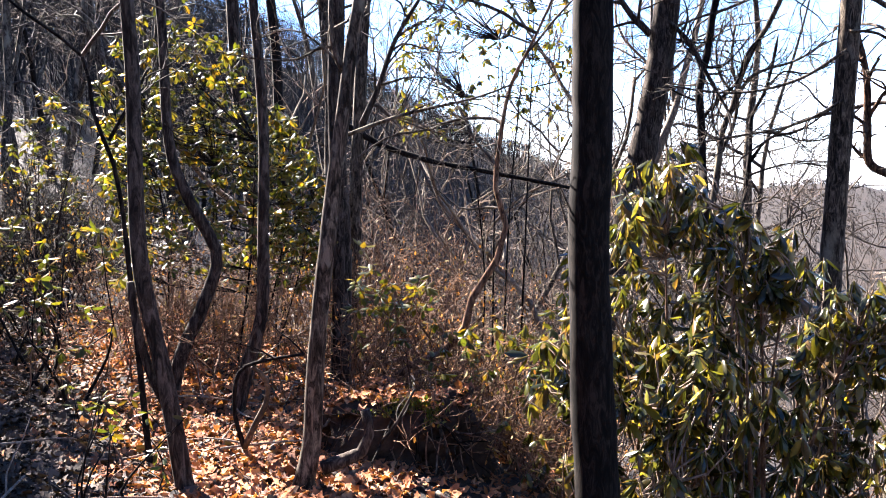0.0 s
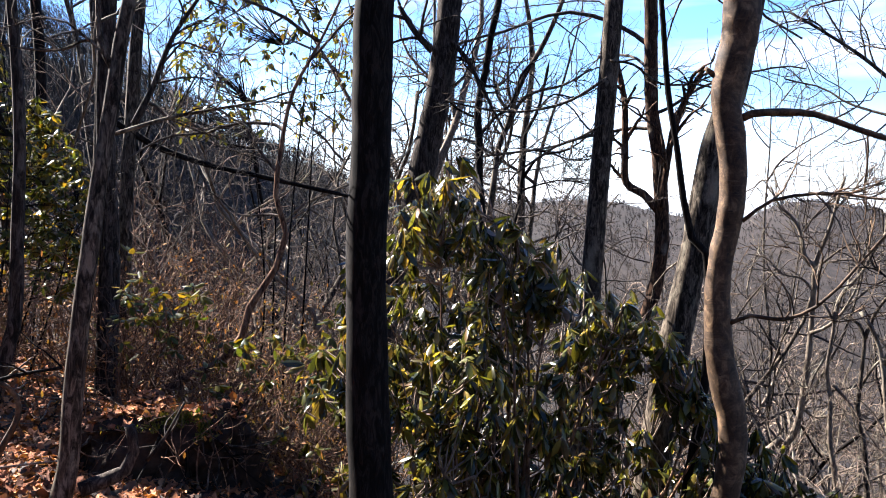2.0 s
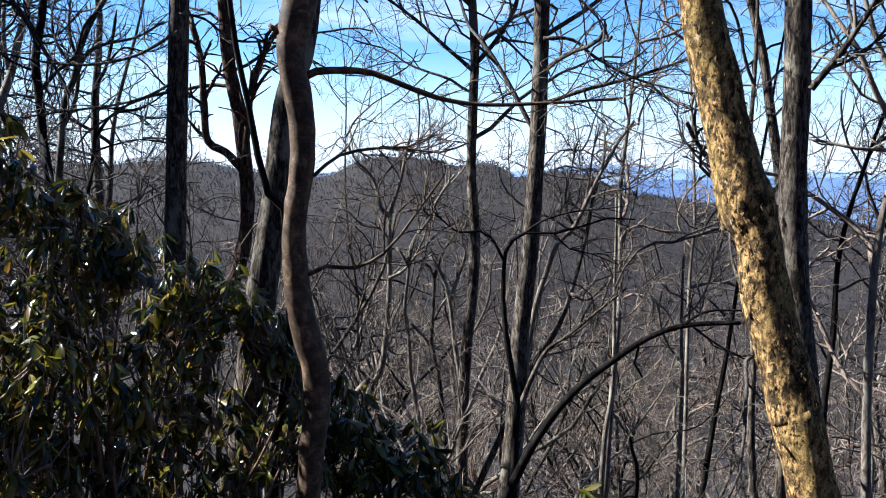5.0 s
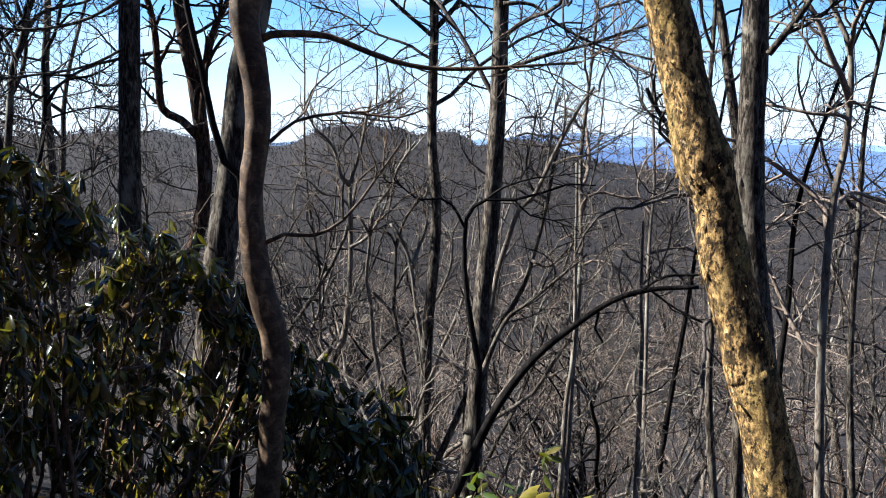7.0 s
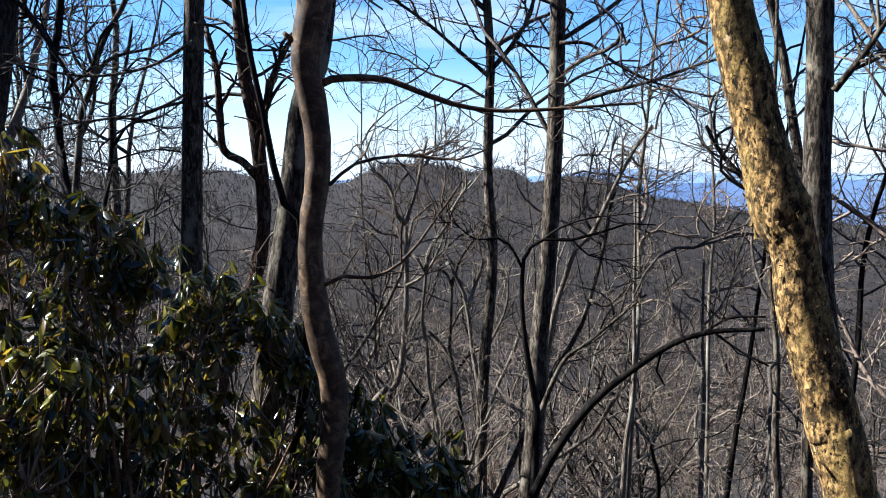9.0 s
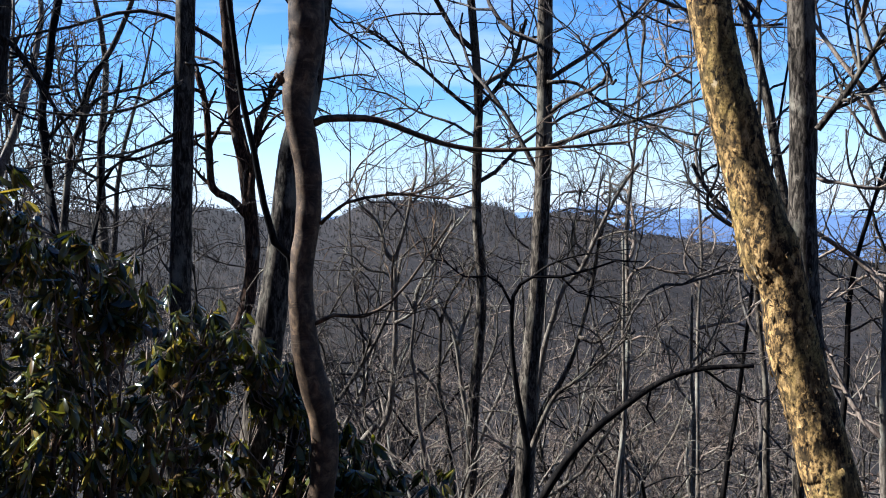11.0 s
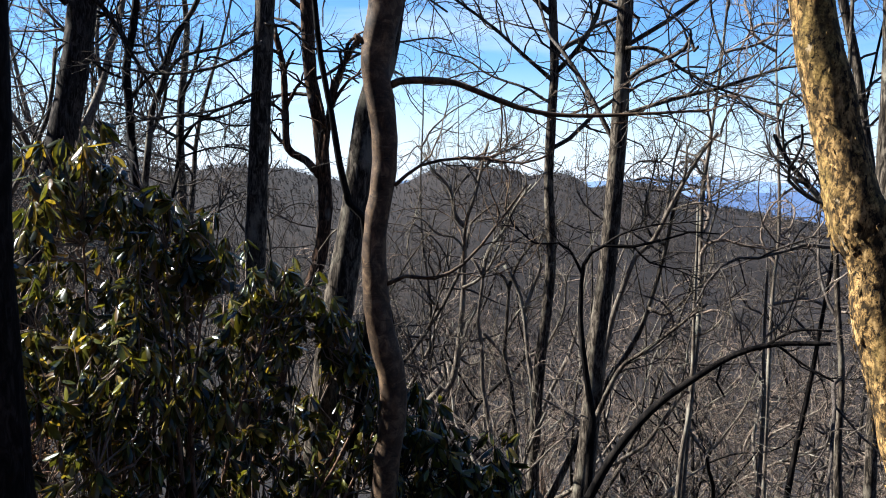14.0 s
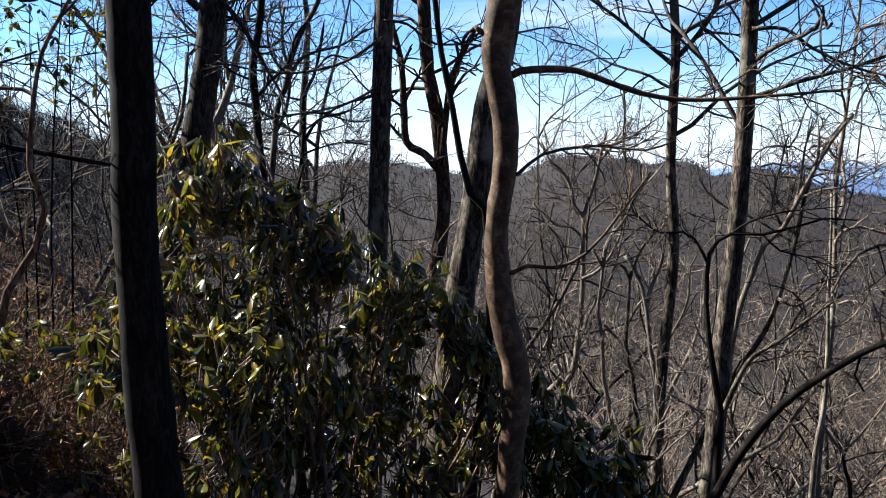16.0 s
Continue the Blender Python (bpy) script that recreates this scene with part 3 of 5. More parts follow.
hero_tree('straight grey trunk with pale bands rising from shrubs', [(3.62, 7.8, 3.42), (3.59, 7.82, 2.48), (3.55, 7.83, 1.48), (3.52, 7.85, 0.52)], 0.092, 0.108, BARK_GREY, top=13, limbs=2, low=6, reach=3, seed=4, boughs=(
    ([(3.51, 7.63, 2.76), (3.17, 7.78, 2.53), (2.77, 7.93, 2.43), (2.41, 8.05, 2.45), (2.07, 8.14, 2.52)], 0.017, 0.008, 9),
    ([(3.54, 7.73, 2.34), (3.29, 7.84, 2.18), (3.01, 7.95, 2.09), (2.65, 8.08, 2.03), (2.25, 8.2, 1.95)], 0.014, 0.008, 9),
    ([(3.57, 7.72, 2.94), (3.77, 7.62, 2.9), (4, 7.5, 2.72), (4.36, 7.3, 2.7), (4.72, 7.07, 2.49)], 0.014, 0.008, 9),
))
hero_tree('forked tree with flaking reddish bark', [(5.49, 10.67, 4.04), (5.53, 10.65, 2.99), (5.63, 10.6, 2.31), (5.7, 10.56, 1.62), (5.73, 10.55, 1), (5.66, 10.58, 0.37), (5.55, 10.64, -0.03)], 0.088, 0.103, BARK_RED, top=12, limbs=22, low=2.2, reach=3, seed=5, rough=0.12, boughs=(
    ([(5.67, 10.58, 1.49), (5.49, 10.67, 1.71), (5.28, 10.77, 1.86), (5.25, 10.79, 2.31), (5.22, 10.8, 2.92), (5.13, 10.85, 3.37)], 0.063, 0.04, 5),
    ([(5.64, 10.48, 1.54), (5.69, 10.45, 2), (5.74, 10.42, 2.53), (5.83, 10.37, 2.87), (6.06, 10.24, 3.38)], 0.051, 0.035, 5),
))
hero_tree('broad leaning grey trunk with furrowed bark', [(3.52, 5.35, 2.98), (3.45, 5.39, 2.43), (3.36, 5.44, 2.07), (3.3, 5.48, 1.55), (3.24, 5.52, 1.06), (3.17, 5.56, 0.57), (3.11, 5.59, 0.03), (3.06, 5.62, -0.68)], 0.081, 0.138, BARK_GREY, top=12, limbs=2, low=6, reach=3, seed=6, sides=20, rough=0.07)
hero_tree('thin dark crooked stem beside a grey trunk', [(2.54, 4.76, 2.72), (2.59, 4.74, 2.26), (2.65, 4.71, 1.93), (2.69, 4.68, 1.63), (2.74, 4.65, 1.4), (2.82, 4.61, 1.31), (2.84, 4.59, 0.9), (2.84, 4.59, 0.48), (2.79, 4.63, -0.01), (2.76, 4.64, -0.37)], 0.016, 0.034, BARK_DARK, top=5, limbs=2, low=6, reach=1.2, seed=7, sides=8)
hero_tree('winding smooth-barked tree with a long bare limb', [(2.559, 3.959, 2.692), (2.554, 3.961, 2.463), (2.528, 3.978, 2.289), (2.513, 3.987, 2.143), (2.521, 3.982, 2.056), (2.541, 3.97, 1.94), (2.557, 3.96, 1.793), (2.56, 3.958, 1.646), (2.55, 3.964, 1.497), (2.528, 3.978, 1.348), (2.518, 3.984, 1.198), (2.519, 3.983, 1.047), (2.535, 3.974, 0.865), (2.566, 3.954, 0.681), (2.605, 3.93, 0.496), (2.613, 3.924, 0.31), (2.599, 3.934, 0.123), (2.576, 3.948, -0.127)], 0.094, 0.062, BARK_SMOOTH, top=9, limbs=2, low=6, reach=2.2, seed=8, sides=32, rough=0.075, bulges=((1.55, -0.27, 0.55), (2.1, -0.06, 0.1)), boughs=(
    ([(2.578, 3.947, 2.043), (2.623, 3.918, 2.068), (2.746, 3.836, 2.076), (2.866, 3.75, 2.064), (2.985, 3.66, 2.008), (3.123, 3.546, 1.942), (3.256, 3.427, 1.908), (3.384, 3.305, 1.903), (3.505, 3.179, 1.909), (3.657, 3.007, 1.921), (3.797, 2.832, 1.935)], 0.021, 0.006, 9),
    ([(2.56, 3.94, 0.99), (2.65, 3.88, 1.04), (2.78, 3.79, 1.03), (2.9, 3.7, 1.11), (2.97, 3.64, 1.21), (3.03, 3.59, 1.32), (3.1, 3.54, 1.44), (3.15, 3.49, 1.54)], 0.012, 0.006, 6),
    ([(2.48, 3.99, 2.24), (2.43, 4.02, 2.28), (2.41, 4.03, 2.3)], 0.022, 0.011, 0),
    ([(2.6, 3.92, 1.52), (2.71, 3.84, 1.63), (2.87, 3.72, 1.67), (2.99, 3.63, 1.67), (3.13, 3.51, 1.65), (3.24, 3.41, 1.7)], 0.011, 0.005, 8),
))
hero_tree('slender upright forked tree on the slope', [(7.48, 8.07, 3.99), (7.53, 8.02, 2.96), (7.52, 8.03, 2.34), (7.51, 8.04, 1.5), (7.55, 8, 0.65), (7.53, 8.02, -0.07), (7.48, 8.07, -0.8), (7.45, 8.09, -1.6), (7.44, 8.1, -2.57)], 0.051, 0.084, BARK_GREY, top=12, limbs=20, low=1.8, reach=2.8, seed=9, sides=12, boughs=(
    ([(7.54, 8.01, 2.82), (7.71, 7.84, 3.09), (7.86, 7.7, 3.43), (7.95, 7.6, 3.9)], 0.033, 0.022, 6),
    ([(7.37, 7.9, 2.73), (7.12, 8.12, 3.01), (6.86, 8.34, 3.31), (6.54, 8.59, 3.6), (6.27, 8.8, 3.82)], 0.028, 0.014, 7),
))
hero_tree('upright grey tree with spreading limbs', [(7.01, 6.41, 3.64), (7, 6.42, 2.29), (6.98, 6.44, 1.51), (6.95, 6.48, 0.6), (6.89, 6.54, -0.26), (6.86, 6.57, -1.14), (6.81, 6.62, -1.98)], 0.082, 0.113, BARK_GREY, top=12, limbs=20, low=1.8, reach=3, seed=10, boughs=(
    ([(6.94, 6.34, 2.21), (7.23, 6, 2.36), (7.55, 5.6, 2.49), (7.86, 5.16, 2.66), (7.97, 4.98, 2.69)], 0.028, 0.012, 8),
    ([(6.95, 6.33, 2.9), (7.15, 6.1, 2.88), (7.32, 5.9, 2.68), (7.58, 5.56, 2.46), (7.89, 5.11, 2.31)], 0.022, 0.009, 8),
    ([(6.81, 6.48, -1.11), (6.99, 6.29, -0.48), (7.18, 6.07, -0.23), (7.54, 5.62, 0.28)], 0.038, 0.012, 6),
))
hero_tree('dark arching stem bowed over the slope', [(5.92, 3.34, 0.43), (5.74, 3.65, 0.39), (5.58, 3.88, 0.29), (5.41, 4.11, 0.08), (5.23, 4.34, -0.18), (5.07, 4.53, -0.52), (4.93, 4.69, -0.94)], 0.016, 0.052, BARK_DARK, top=0, limbs=0, seed=11, sides=12, boughs=(
    ([(5.67, 3.75, 0.34), (5.8, 3.55, 0.5), (5.93, 3.34, 0.52)], 0.014, 0.007, 3),
    ([(5.53, 3.96, 0.2), (5.51, 3.98, 0.07), (5.55, 3.93, -0.04)], 0.009, 0.007, 0),
    ([(5.74, 3.65, 0.39), (5.84, 3.49, 0.26), (5.94, 3.31, 0.16)], 0.011, 0.007, 3),
))
hero_tree('thin dark stem bent over at its top', [(6.09, 4.44, 1.13), (5.95, 4.62, 1.14), (5.81, 4.8, 1.06), (5.66, 4.97, 1), (5.5, 5.15, 1), (5.42, 5.22, 0.94), (5.38, 5.27, 0.83), (5.37, 5.28, 0.66), (5.37, 5.28, 0.42), (5.39, 5.26, 0.12), (5.43, 5.22, -0.22), (5.46, 5.18, -0.49), (5.45, 5.19, -0.92)], 0.006, 0.05, BARK_DARK, top=0, limbs=0, seed=12, sides=10, boughs=(
    ([(5.66, 4.97, 1), (5.75, 4.87, 0.87), (5.87, 4.72, 0.83), (6.01, 4.54, 0.74)], 0.01, 0.004, 7),
    ([(5.5, 5.15, 1), (5.59, 5.05, 1.1), (5.74, 4.87, 1.18), (5.89, 4.69, 1.21), (6.03, 4.51, 1.24)], 0.012, 0.004, 8),
    ([(5.37, 5.28, 0.76), (5.29, 5.35, 0.95), (5.22, 5.42, 1.01), (5.08, 5.55, 1), (4.94, 5.68, 1.14), (4.83, 5.77, 1.14)], 0.014, 0.005, 9),
))
hero_tree('pale crooked sapling forking into bare twigs', [(8.27, 10.18, 2.09), (8.21, 10.23, 1.8), (8.15, 10.29, 1.38), (8.08, 10.34, 1.08), (8.01, 10.39, 0.78), (8.01, 10.39, 0.18), (8, 10.4, -0.42), (7.97, 10.42, -0.94), (7.92, 10.46, -1.47), (7.82, 10.54, -1.77), (7.61, 10.69, -1.92)], 0.022, 0.075, BARK_PALE, top=0, limbs=0, seed=13, sides=8, boughs=(
    ([(8.01, 10.39, 0.78), (7.9, 10.47, 0.91), (7.84, 10.52, 1.25), (7.74, 10.59, 1.46), (7.6, 10.69, 1.62), (7.5, 10.76, 1.88)], 0.042, 0.012, 9),
    ([(8.18, 10.26, 1.59), (8.32, 10.14, 1.8), (8.43, 10.06, 2.03), (8.56, 9.94, 2.22)], 0.02, 0.008, 8),
    ([(7.82, 10.16, -0.12), (8, 10.02, 0.01), (8.16, 9.89, 0.3), (8.26, 9.81, 0.68), (8.2, 9.86, 0.97)], 0.03, 0.01, 8),
    ([(8.13, 10.67, -1.27), (8.28, 10.57, -1.4), (8.45, 10.43, -1.35), (8.65, 10.26, -1.26)], 0.025, 0.01, 6),
    ([(8.13, 10.55, 0.42), (8, 10.65, 0.59), (7.79, 10.8, 0.64), (7.61, 10.93, 0.85), (7.4, 11.07, 0.9)], 0.022, 0.008, 8),
))
hero_tree('pale crooked sapling forking into bare twigs', [(7.84, 10.02, 0.35), (7.9, 9.97, 0.27), (7.98, 9.9, 0.06), (7.96, 9.92, -0.27), (7.94, 9.94, -0.61), (7.99, 9.9, -0.94), (8.01, 9.88, -1.54), (8.08, 9.83, -2.01)], 0.02, 0.055, BARK_PALE, top=0, limbs=0, seed=14, sides=8, boughs=(
    ([(7.98, 9.9, 0.06), (8.04, 9.86, 0.44), (8.22, 9.71, 0.77), (8.31, 9.63, 1.06), (8.5, 9.47, 1.43)], 0.034, 0.016, 6),
    ([(8.08, 10.08, -0.34), (7.97, 10.17, -0.64), (7.88, 10.24, -0.9), (7.7, 10.38, -0.73)], 0.022, 0.008, 6),
    ([(8.13, 10.04, -0.81), (8.3, 9.91, -1.03), (8.4, 9.82, -1.28), (8.59, 9.66, -1.58)], 0.03, 0.012, 7),
))
hero_tree('pale crooked sapling forking into bare twigs', [(7.85, 9.5, 0.23), (7.97, 9.4, 0.11), (8.02, 9.36, -0.05), (8.01, 9.37, -0.53), (8, 9.38, -1.02), (8.07, 9.31, -1.43), (8.11, 9.28, -1.89)], 0.02, 0.055, BARK_GREY, top=0, limbs=0, seed=15, sides=8, boughs=(
    ([(8.02, 9.36, -0.05), (8.1, 9.29, 0.28), (8.21, 9.19, 0.52), (8.38, 9.04, 0.72), (8.53, 8.9, 0.8)], 0.03, 0.01, 9),
    ([(8.13, 9.52, -0.73), (8.27, 9.41, -0.4), (8.41, 9.28, -0.23), (8.64, 9.06, -0.06)], 0.024, 0.008, 7),
))
hero_tree('pale crooked sapling forking into bare twigs', [(7.58, 8.94, 0.35), (7.67, 8.87, 0.19), (7.76, 8.79, -0.08), (7.8, 8.75, -0.35), (7.85, 8.71, -0.89), (7.9, 8.66, -1.28), (7.92, 8.65, -1.71)], 0.024, 0.055, BARK_PALE, top=0, limbs=0, seed=41, sides=8, boughs=(
    ([(7.8, 8.75, -0.27), (7.87, 8.69, 0.04), (7.95, 8.62, 0.35), (7.91, 8.65, 0.61), (7.98, 8.59, 0.88)], 0.035, 0.01, 8),
    ([(7.99, 8.86, -0.93), (8.16, 8.7, -0.77), (8.32, 8.55, -0.29), (8.34, 8.52, 0.17), (8.42, 8.45, 0.41)], 0.028, 0.009, 8),
))
hero_tree('pale crooked sapling forking into bare twigs', [(8.54, 6.33, 2.1), (8.43, 6.48, 1.84), (8.32, 6.62, 1.51), (8.22, 6.74, 1.17), (8.12, 6.86, 0.83), (7.99, 7.01, 0.62), (7.91, 7.1, 0.28), (7.84, 7.17, -0.03), (7.79, 7.23, -0.42), (7.75, 7.27, -0.91), (7.72, 7.3, -1.54)], 0.018, 0.06, BARK_PALE, top=0, limbs=0, seed=42, sides=8, boughs=(
    ([(8.32, 6.62, 1.51), (8.34, 6.6, 1.71), (8.34, 6.6, 1.92), (8.41, 6.51, 2.13)], 0.018, 0.007, 7),
    ([(8.23, 7.04, 0.71), (8.34, 6.92, 1.02), (8.38, 6.86, 1.37), (8.41, 6.83, 1.77), (8.47, 6.76, 2.04)], 0.024, 0.008, 9),
    ([(8.3, 6.81, 1.17), (8.46, 6.6, 1.27), (8.62, 6.4, 1.31), (8.8, 6.15, 1.51), (8.93, 5.97, 1.58)], 0.016, 0.006, 9),
))
hero_tree('pale crooked sapling forking into bare twigs', [(8.62, 6.89, 1.43), (8.57, 6.95, 1.16), (8.53, 7, 0.74), (8.48, 7.06, 0.38), (8.41, 7.14, -0.04), (8.33, 7.23, -0.41), (8.2, 7.38, -0.78), (8.06, 7.53, -1.15)], 0.02, 0.055, BARK_GREY, top=0, limbs=0, seed=43, sides=8, boughs=(
    ([(8.53, 7, 0.74), (8.4, 7.15, 0.87), (8.35, 7.21, 1.15), (8.39, 7.16, 1.5), (8.43, 7.11, 1.85)], 0.024, 0.008, 8),
    ([(8.25, 7.01, -0.01), (8.39, 6.85, -0.08), (8.54, 6.67, 0.14), (8.68, 6.49, 0.36), (8.83, 6.28, 0.43)], 0.02, 0.007, 9),
))
hero_tree('thin pale sapling with a hooked branch', [(8.19, 6.3, 1.24), (8.2, 6.29, 0.86), (8.2, 6.29, 0.54), (8.2, 6.29, 0.02), (8.21, 6.28, -0.58), (8.2, 6.29, -1.11), (8.16, 6.34, -1.59), (8.14, 6.36, -2.14)], 0.012, 0.045, BARK_PALE, top=0, limbs=0, seed=44, sides=8, boughs=(
    ([(8.2, 6.29, 0.9), (8.29, 6.17, 0.8), (8.31, 6.14, 0.61), (8.22, 6.26, 0.36)], 0.014, 0.008, 2),
    ([(8.2, 6.29, -0.25), (8.32, 6.13, -0.14), (8.39, 6.03, 0.03), (8.46, 5.94, 0.3)], 0.016, 0.006, 7),
    ([(8.21, 6.28, -0.91), (8.06, 6.46, -0.79), (7.97, 6.57, -0.53), (7.95, 6.6, -0.27)], 0.018, 0.006, 7),
    ([(8.35, 6.43, -1.37), (8.49, 6.24, -1.63), (8.62, 6.06, -1.34), (8.72, 5.92, -1.05), (8.78, 5.82, -0.64)], 0.02, 0.007, 9),
))
hero_tree('thin grey sapling below the mossy trunk', [(9.31, 6.11, 0.49), (9.31, 6.11, -0.07), (9.31, 6.1, -0.62), (9.33, 6.08, -1.04), (9.33, 6.08, -1.61), (9.33, 6.09, -2.33)], 0.015, 0.045, BARK_PALE, top=0, limbs=0, seed=45, sides=8, boughs=(
    ([(9.31, 6.11, -0.34), (9.41, 5.95, -0.12), (9.49, 5.83, 0.23), (9.5, 5.81, 0.57)], 0.018, 0.006, 8),
    ([(9.33, 6.08, -0.9), (9.22, 6.24, -0.64), (9.16, 6.33, -0.29), (9.17, 6.31, 0.06)], 0.018, 0.006, 8),
))
MOSSY_LINE = [(1.78, 1.11, 2.12), (1.795, 1.084, 1.977), (1.811, 1.056, 1.818), (1.833, 1.02, 1.658), (1.845, 0.997, 1.56), (1.858, 0.974, 1.481), (1.868, 0.955, 1.417), (1.877, 0.938, 1.298), (1.894, 0.904, 1.179), (1.906, 0.878, 1.061), (1.918, 0.851, 0.943)]
mossy = hero_tree('leaning trunk crusted with yellow-green moss and lichen', MOSSY_LINE, 0.045, 0.064, BARK_MOSS, top=5, limbs=1, low=6, reach=1.6, seed=16, sides=64, rough=0.12, bulges=((1.52, 0.16, 0.05), (1.42, -0.06, 0.05), (1.62, 0.05, 0.05)))
hero_tree('straight grey trunk with a rising dark limb', [(6.41, 3.27, 2.94), (6.42, 3.25, 2.2), (6.42, 3.25, 1.56), (6.44, 3.22, 0.92), (6.47, 3.16, 0.27), (6.52, 3.06, -0.52), (6.54, 3.02, -1.01)], 0.096, 0.115, BARK_GREY, top=12, limbs=2, low=6, reach=2.8, seed=17, sides=18, boughs=(
    ([(6.38, 3.12, 2.15), (6.46, 2.94, 2.42), (6.52, 2.8, 2.67), (6.57, 2.69, 2.8)], 0.03, 0.019, 6),
))
hero_tree('slim grey tree behind the mossy trunk', [(8.22, 4.76, 3.41), (8.31, 4.6, 2.68), (8.36, 4.52, 2.12), (8.4, 4.44, 1.61), (8.43, 4.38, 0.98), (8.46, 4.32, 0.06), (8.47, 4.3, -1.12)], 0.044, 0.065, BARK_GREY, top=11, limbs=12, low=2.2, reach=2.4, seed=18, sides=10, boughs=(
    ([(8.27, 4.67, 1.12), (8.18, 4.84, 1.41), (8.08, 5, 1.62), (7.99, 5.14, 1.85), (7.94, 5.21, 2.03)], 0.047, 0.019, 4),
))
hero_tree('slender bare young tree on the slope', [(7.93, 3.34, 2.69), (7.99, 3.18, 2.25), (7.99, 3.17, 1.52), (7.97, 3.23, 1.07), (7.96, 3.26, 0.46), (7.96, 3.26, -0.32), (7.97, 3.24, -1.06), (7.98, 3.2, -1.87)], 0.023, 0.054, BARK_PALE, top=6.5, limbs=13, low=-0.5, reach=1.7, seed=19, sides=9, dress='pale')
hero_tree('slender bare young tree on the slope', [(9.02, 3.83, 1.65), (8.97, 3.96, 1.11), (8.94, 4.03, 0.58), (8.93, 4.04, -0.19), (8.91, 4.09, -1.05), (8.91, 4.08, -2.44)], 0.019, 0.055, BARK_DARK, top=6.5, limbs=13, low=-0.5, reach=1.7, seed=20, sides=9, dress='twig')
hero_tree('slender bare young tree on the slope', [(10.14, 3.72, 2.59), (10.1, 3.83, 1.63), (10.1, 3.83, 0.38), (10.1, 3.82, -1.04), (10.14, 3.71, -2.71)], 0.021, 0.053, BARK_GREY, top=6.5, limbs=13, low=-0.5, reach=1.7, seed=21, sides=9, dress='twig')
hero_tree('slender bare young tree on the slope', [(9.54, 5.48, 0.29), (9.48, 5.58, -0.76), (9.41, 5.69, -1.71), (9.33, 5.82, -3.13)], 0.022, 0.051, BARK_DARK, top=6.5, limbs=13, low=-0.5, reach=1.7, seed=22, sides=9, dress='twig')
hero_tree('slender bare young tree on the slope', [(9.54, 7.28, 1.21), (9.56, 7.26, -0.25), (9.51, 7.32, -1.69), (9.46, 7.38, -3.59)], 0.027, 0.06, BARK_PALE, top=6.5, limbs=13, low=-0.5, reach=1.7, seed=23, sides=9, dress='pale')
hero_tree('slender bare young tree on the slope', [(11.75, 7.61, -0.09), (11.75, 7.61, -1.72), (11.77, 7.58, -4.36)], 0.028, 0.05, BARK_PALE, top=6.5, limbs=13, low=-0.5, reach=1.7, seed=24, sides=9, dress='pale')
hero_tree('slender bare young tree on the slope', [(7.89, 4.33, -0.26), (7.89, 4.32, -1.07), (7.94, 4.24, -2.19)], 0.03, 0.057, BARK_GREY, top=6.5, limbs=13, low=-0.5, reach=1.7, seed=25, sides=9, dress='twig')
hero_tree('dark slender crooked tree against the sky', [(3.67, 11.77, 4.16), (3.6, 11.79, 3.78), (3.56, 11.8, 3.4), (3.47, 11.83, 2.86), (3.5, 11.82, 2.4), (3.52, 11.81, 1.85), (3.56, 11.8, 1.46)], 0.05, 0.075, BARK_DARK, top=10, limbs=6, low=5, reach=2.4, seed=26, sides=9, boughs=(
    ([(3.5, 11.82, 3.13), (3.39, 11.85, 3.38), (3.27, 11.88, 3.53), (3.15, 11.91, 3.77)], 0.035, 0.015, 8),
    ([(3.56, 12.01, 2.49), (3.75, 11.95, 2.73), (3.98, 11.88, 2.97), (4.1, 11.84, 3.36), (4.29, 11.77, 3.6)], 0.03, 0.01, 9),
    ([(3.52, 11.92, 2.72), (3.32, 11.97, 2.79), (3.1, 12.03, 2.94), (2.99, 12.06, 3.21)], 0.02, 0.008, 8),
))
hero_tree('many-limbed grey tree against the sky', [(4.66, 12.06, 4.22), (4.48, 12.13, 3.78), (4.31, 12.19, 3.48), (4.16, 12.24, 3.09), (4.07, 12.27, 2.68), (3.95, 12.31, 2.36), (3.9, 12.32, 1.87), (3.85, 12.34, 1.37)], 0.035, 0.07, BARK_GREY, top=7, limbs=5, low=4, reach=2.4, seed=27, sides=9, boughs=(
    ([(4.05, 12.28, 2.6), (4.22, 12.22, 3), (4.42, 12.15, 3.16), (4.84, 11.99, 3.29), (5.17, 11.86, 3.52)], 0.035, 0.012, 10),
    ([(3.98, 12.51, 2.04), (4.14, 12.46, 2.41), (4.19, 12.44, 2.87), (4.1, 12.47, 3.36), (4.14, 12.46, 3.85)], 0.035, 0.014, 9),
    ([(4.14, 12.35, 2.86), (3.94, 12.41, 3.1), (3.87, 12.44, 3.5), (3.96, 12.41, 3.91)], 0.025, 0.01, 9),
))
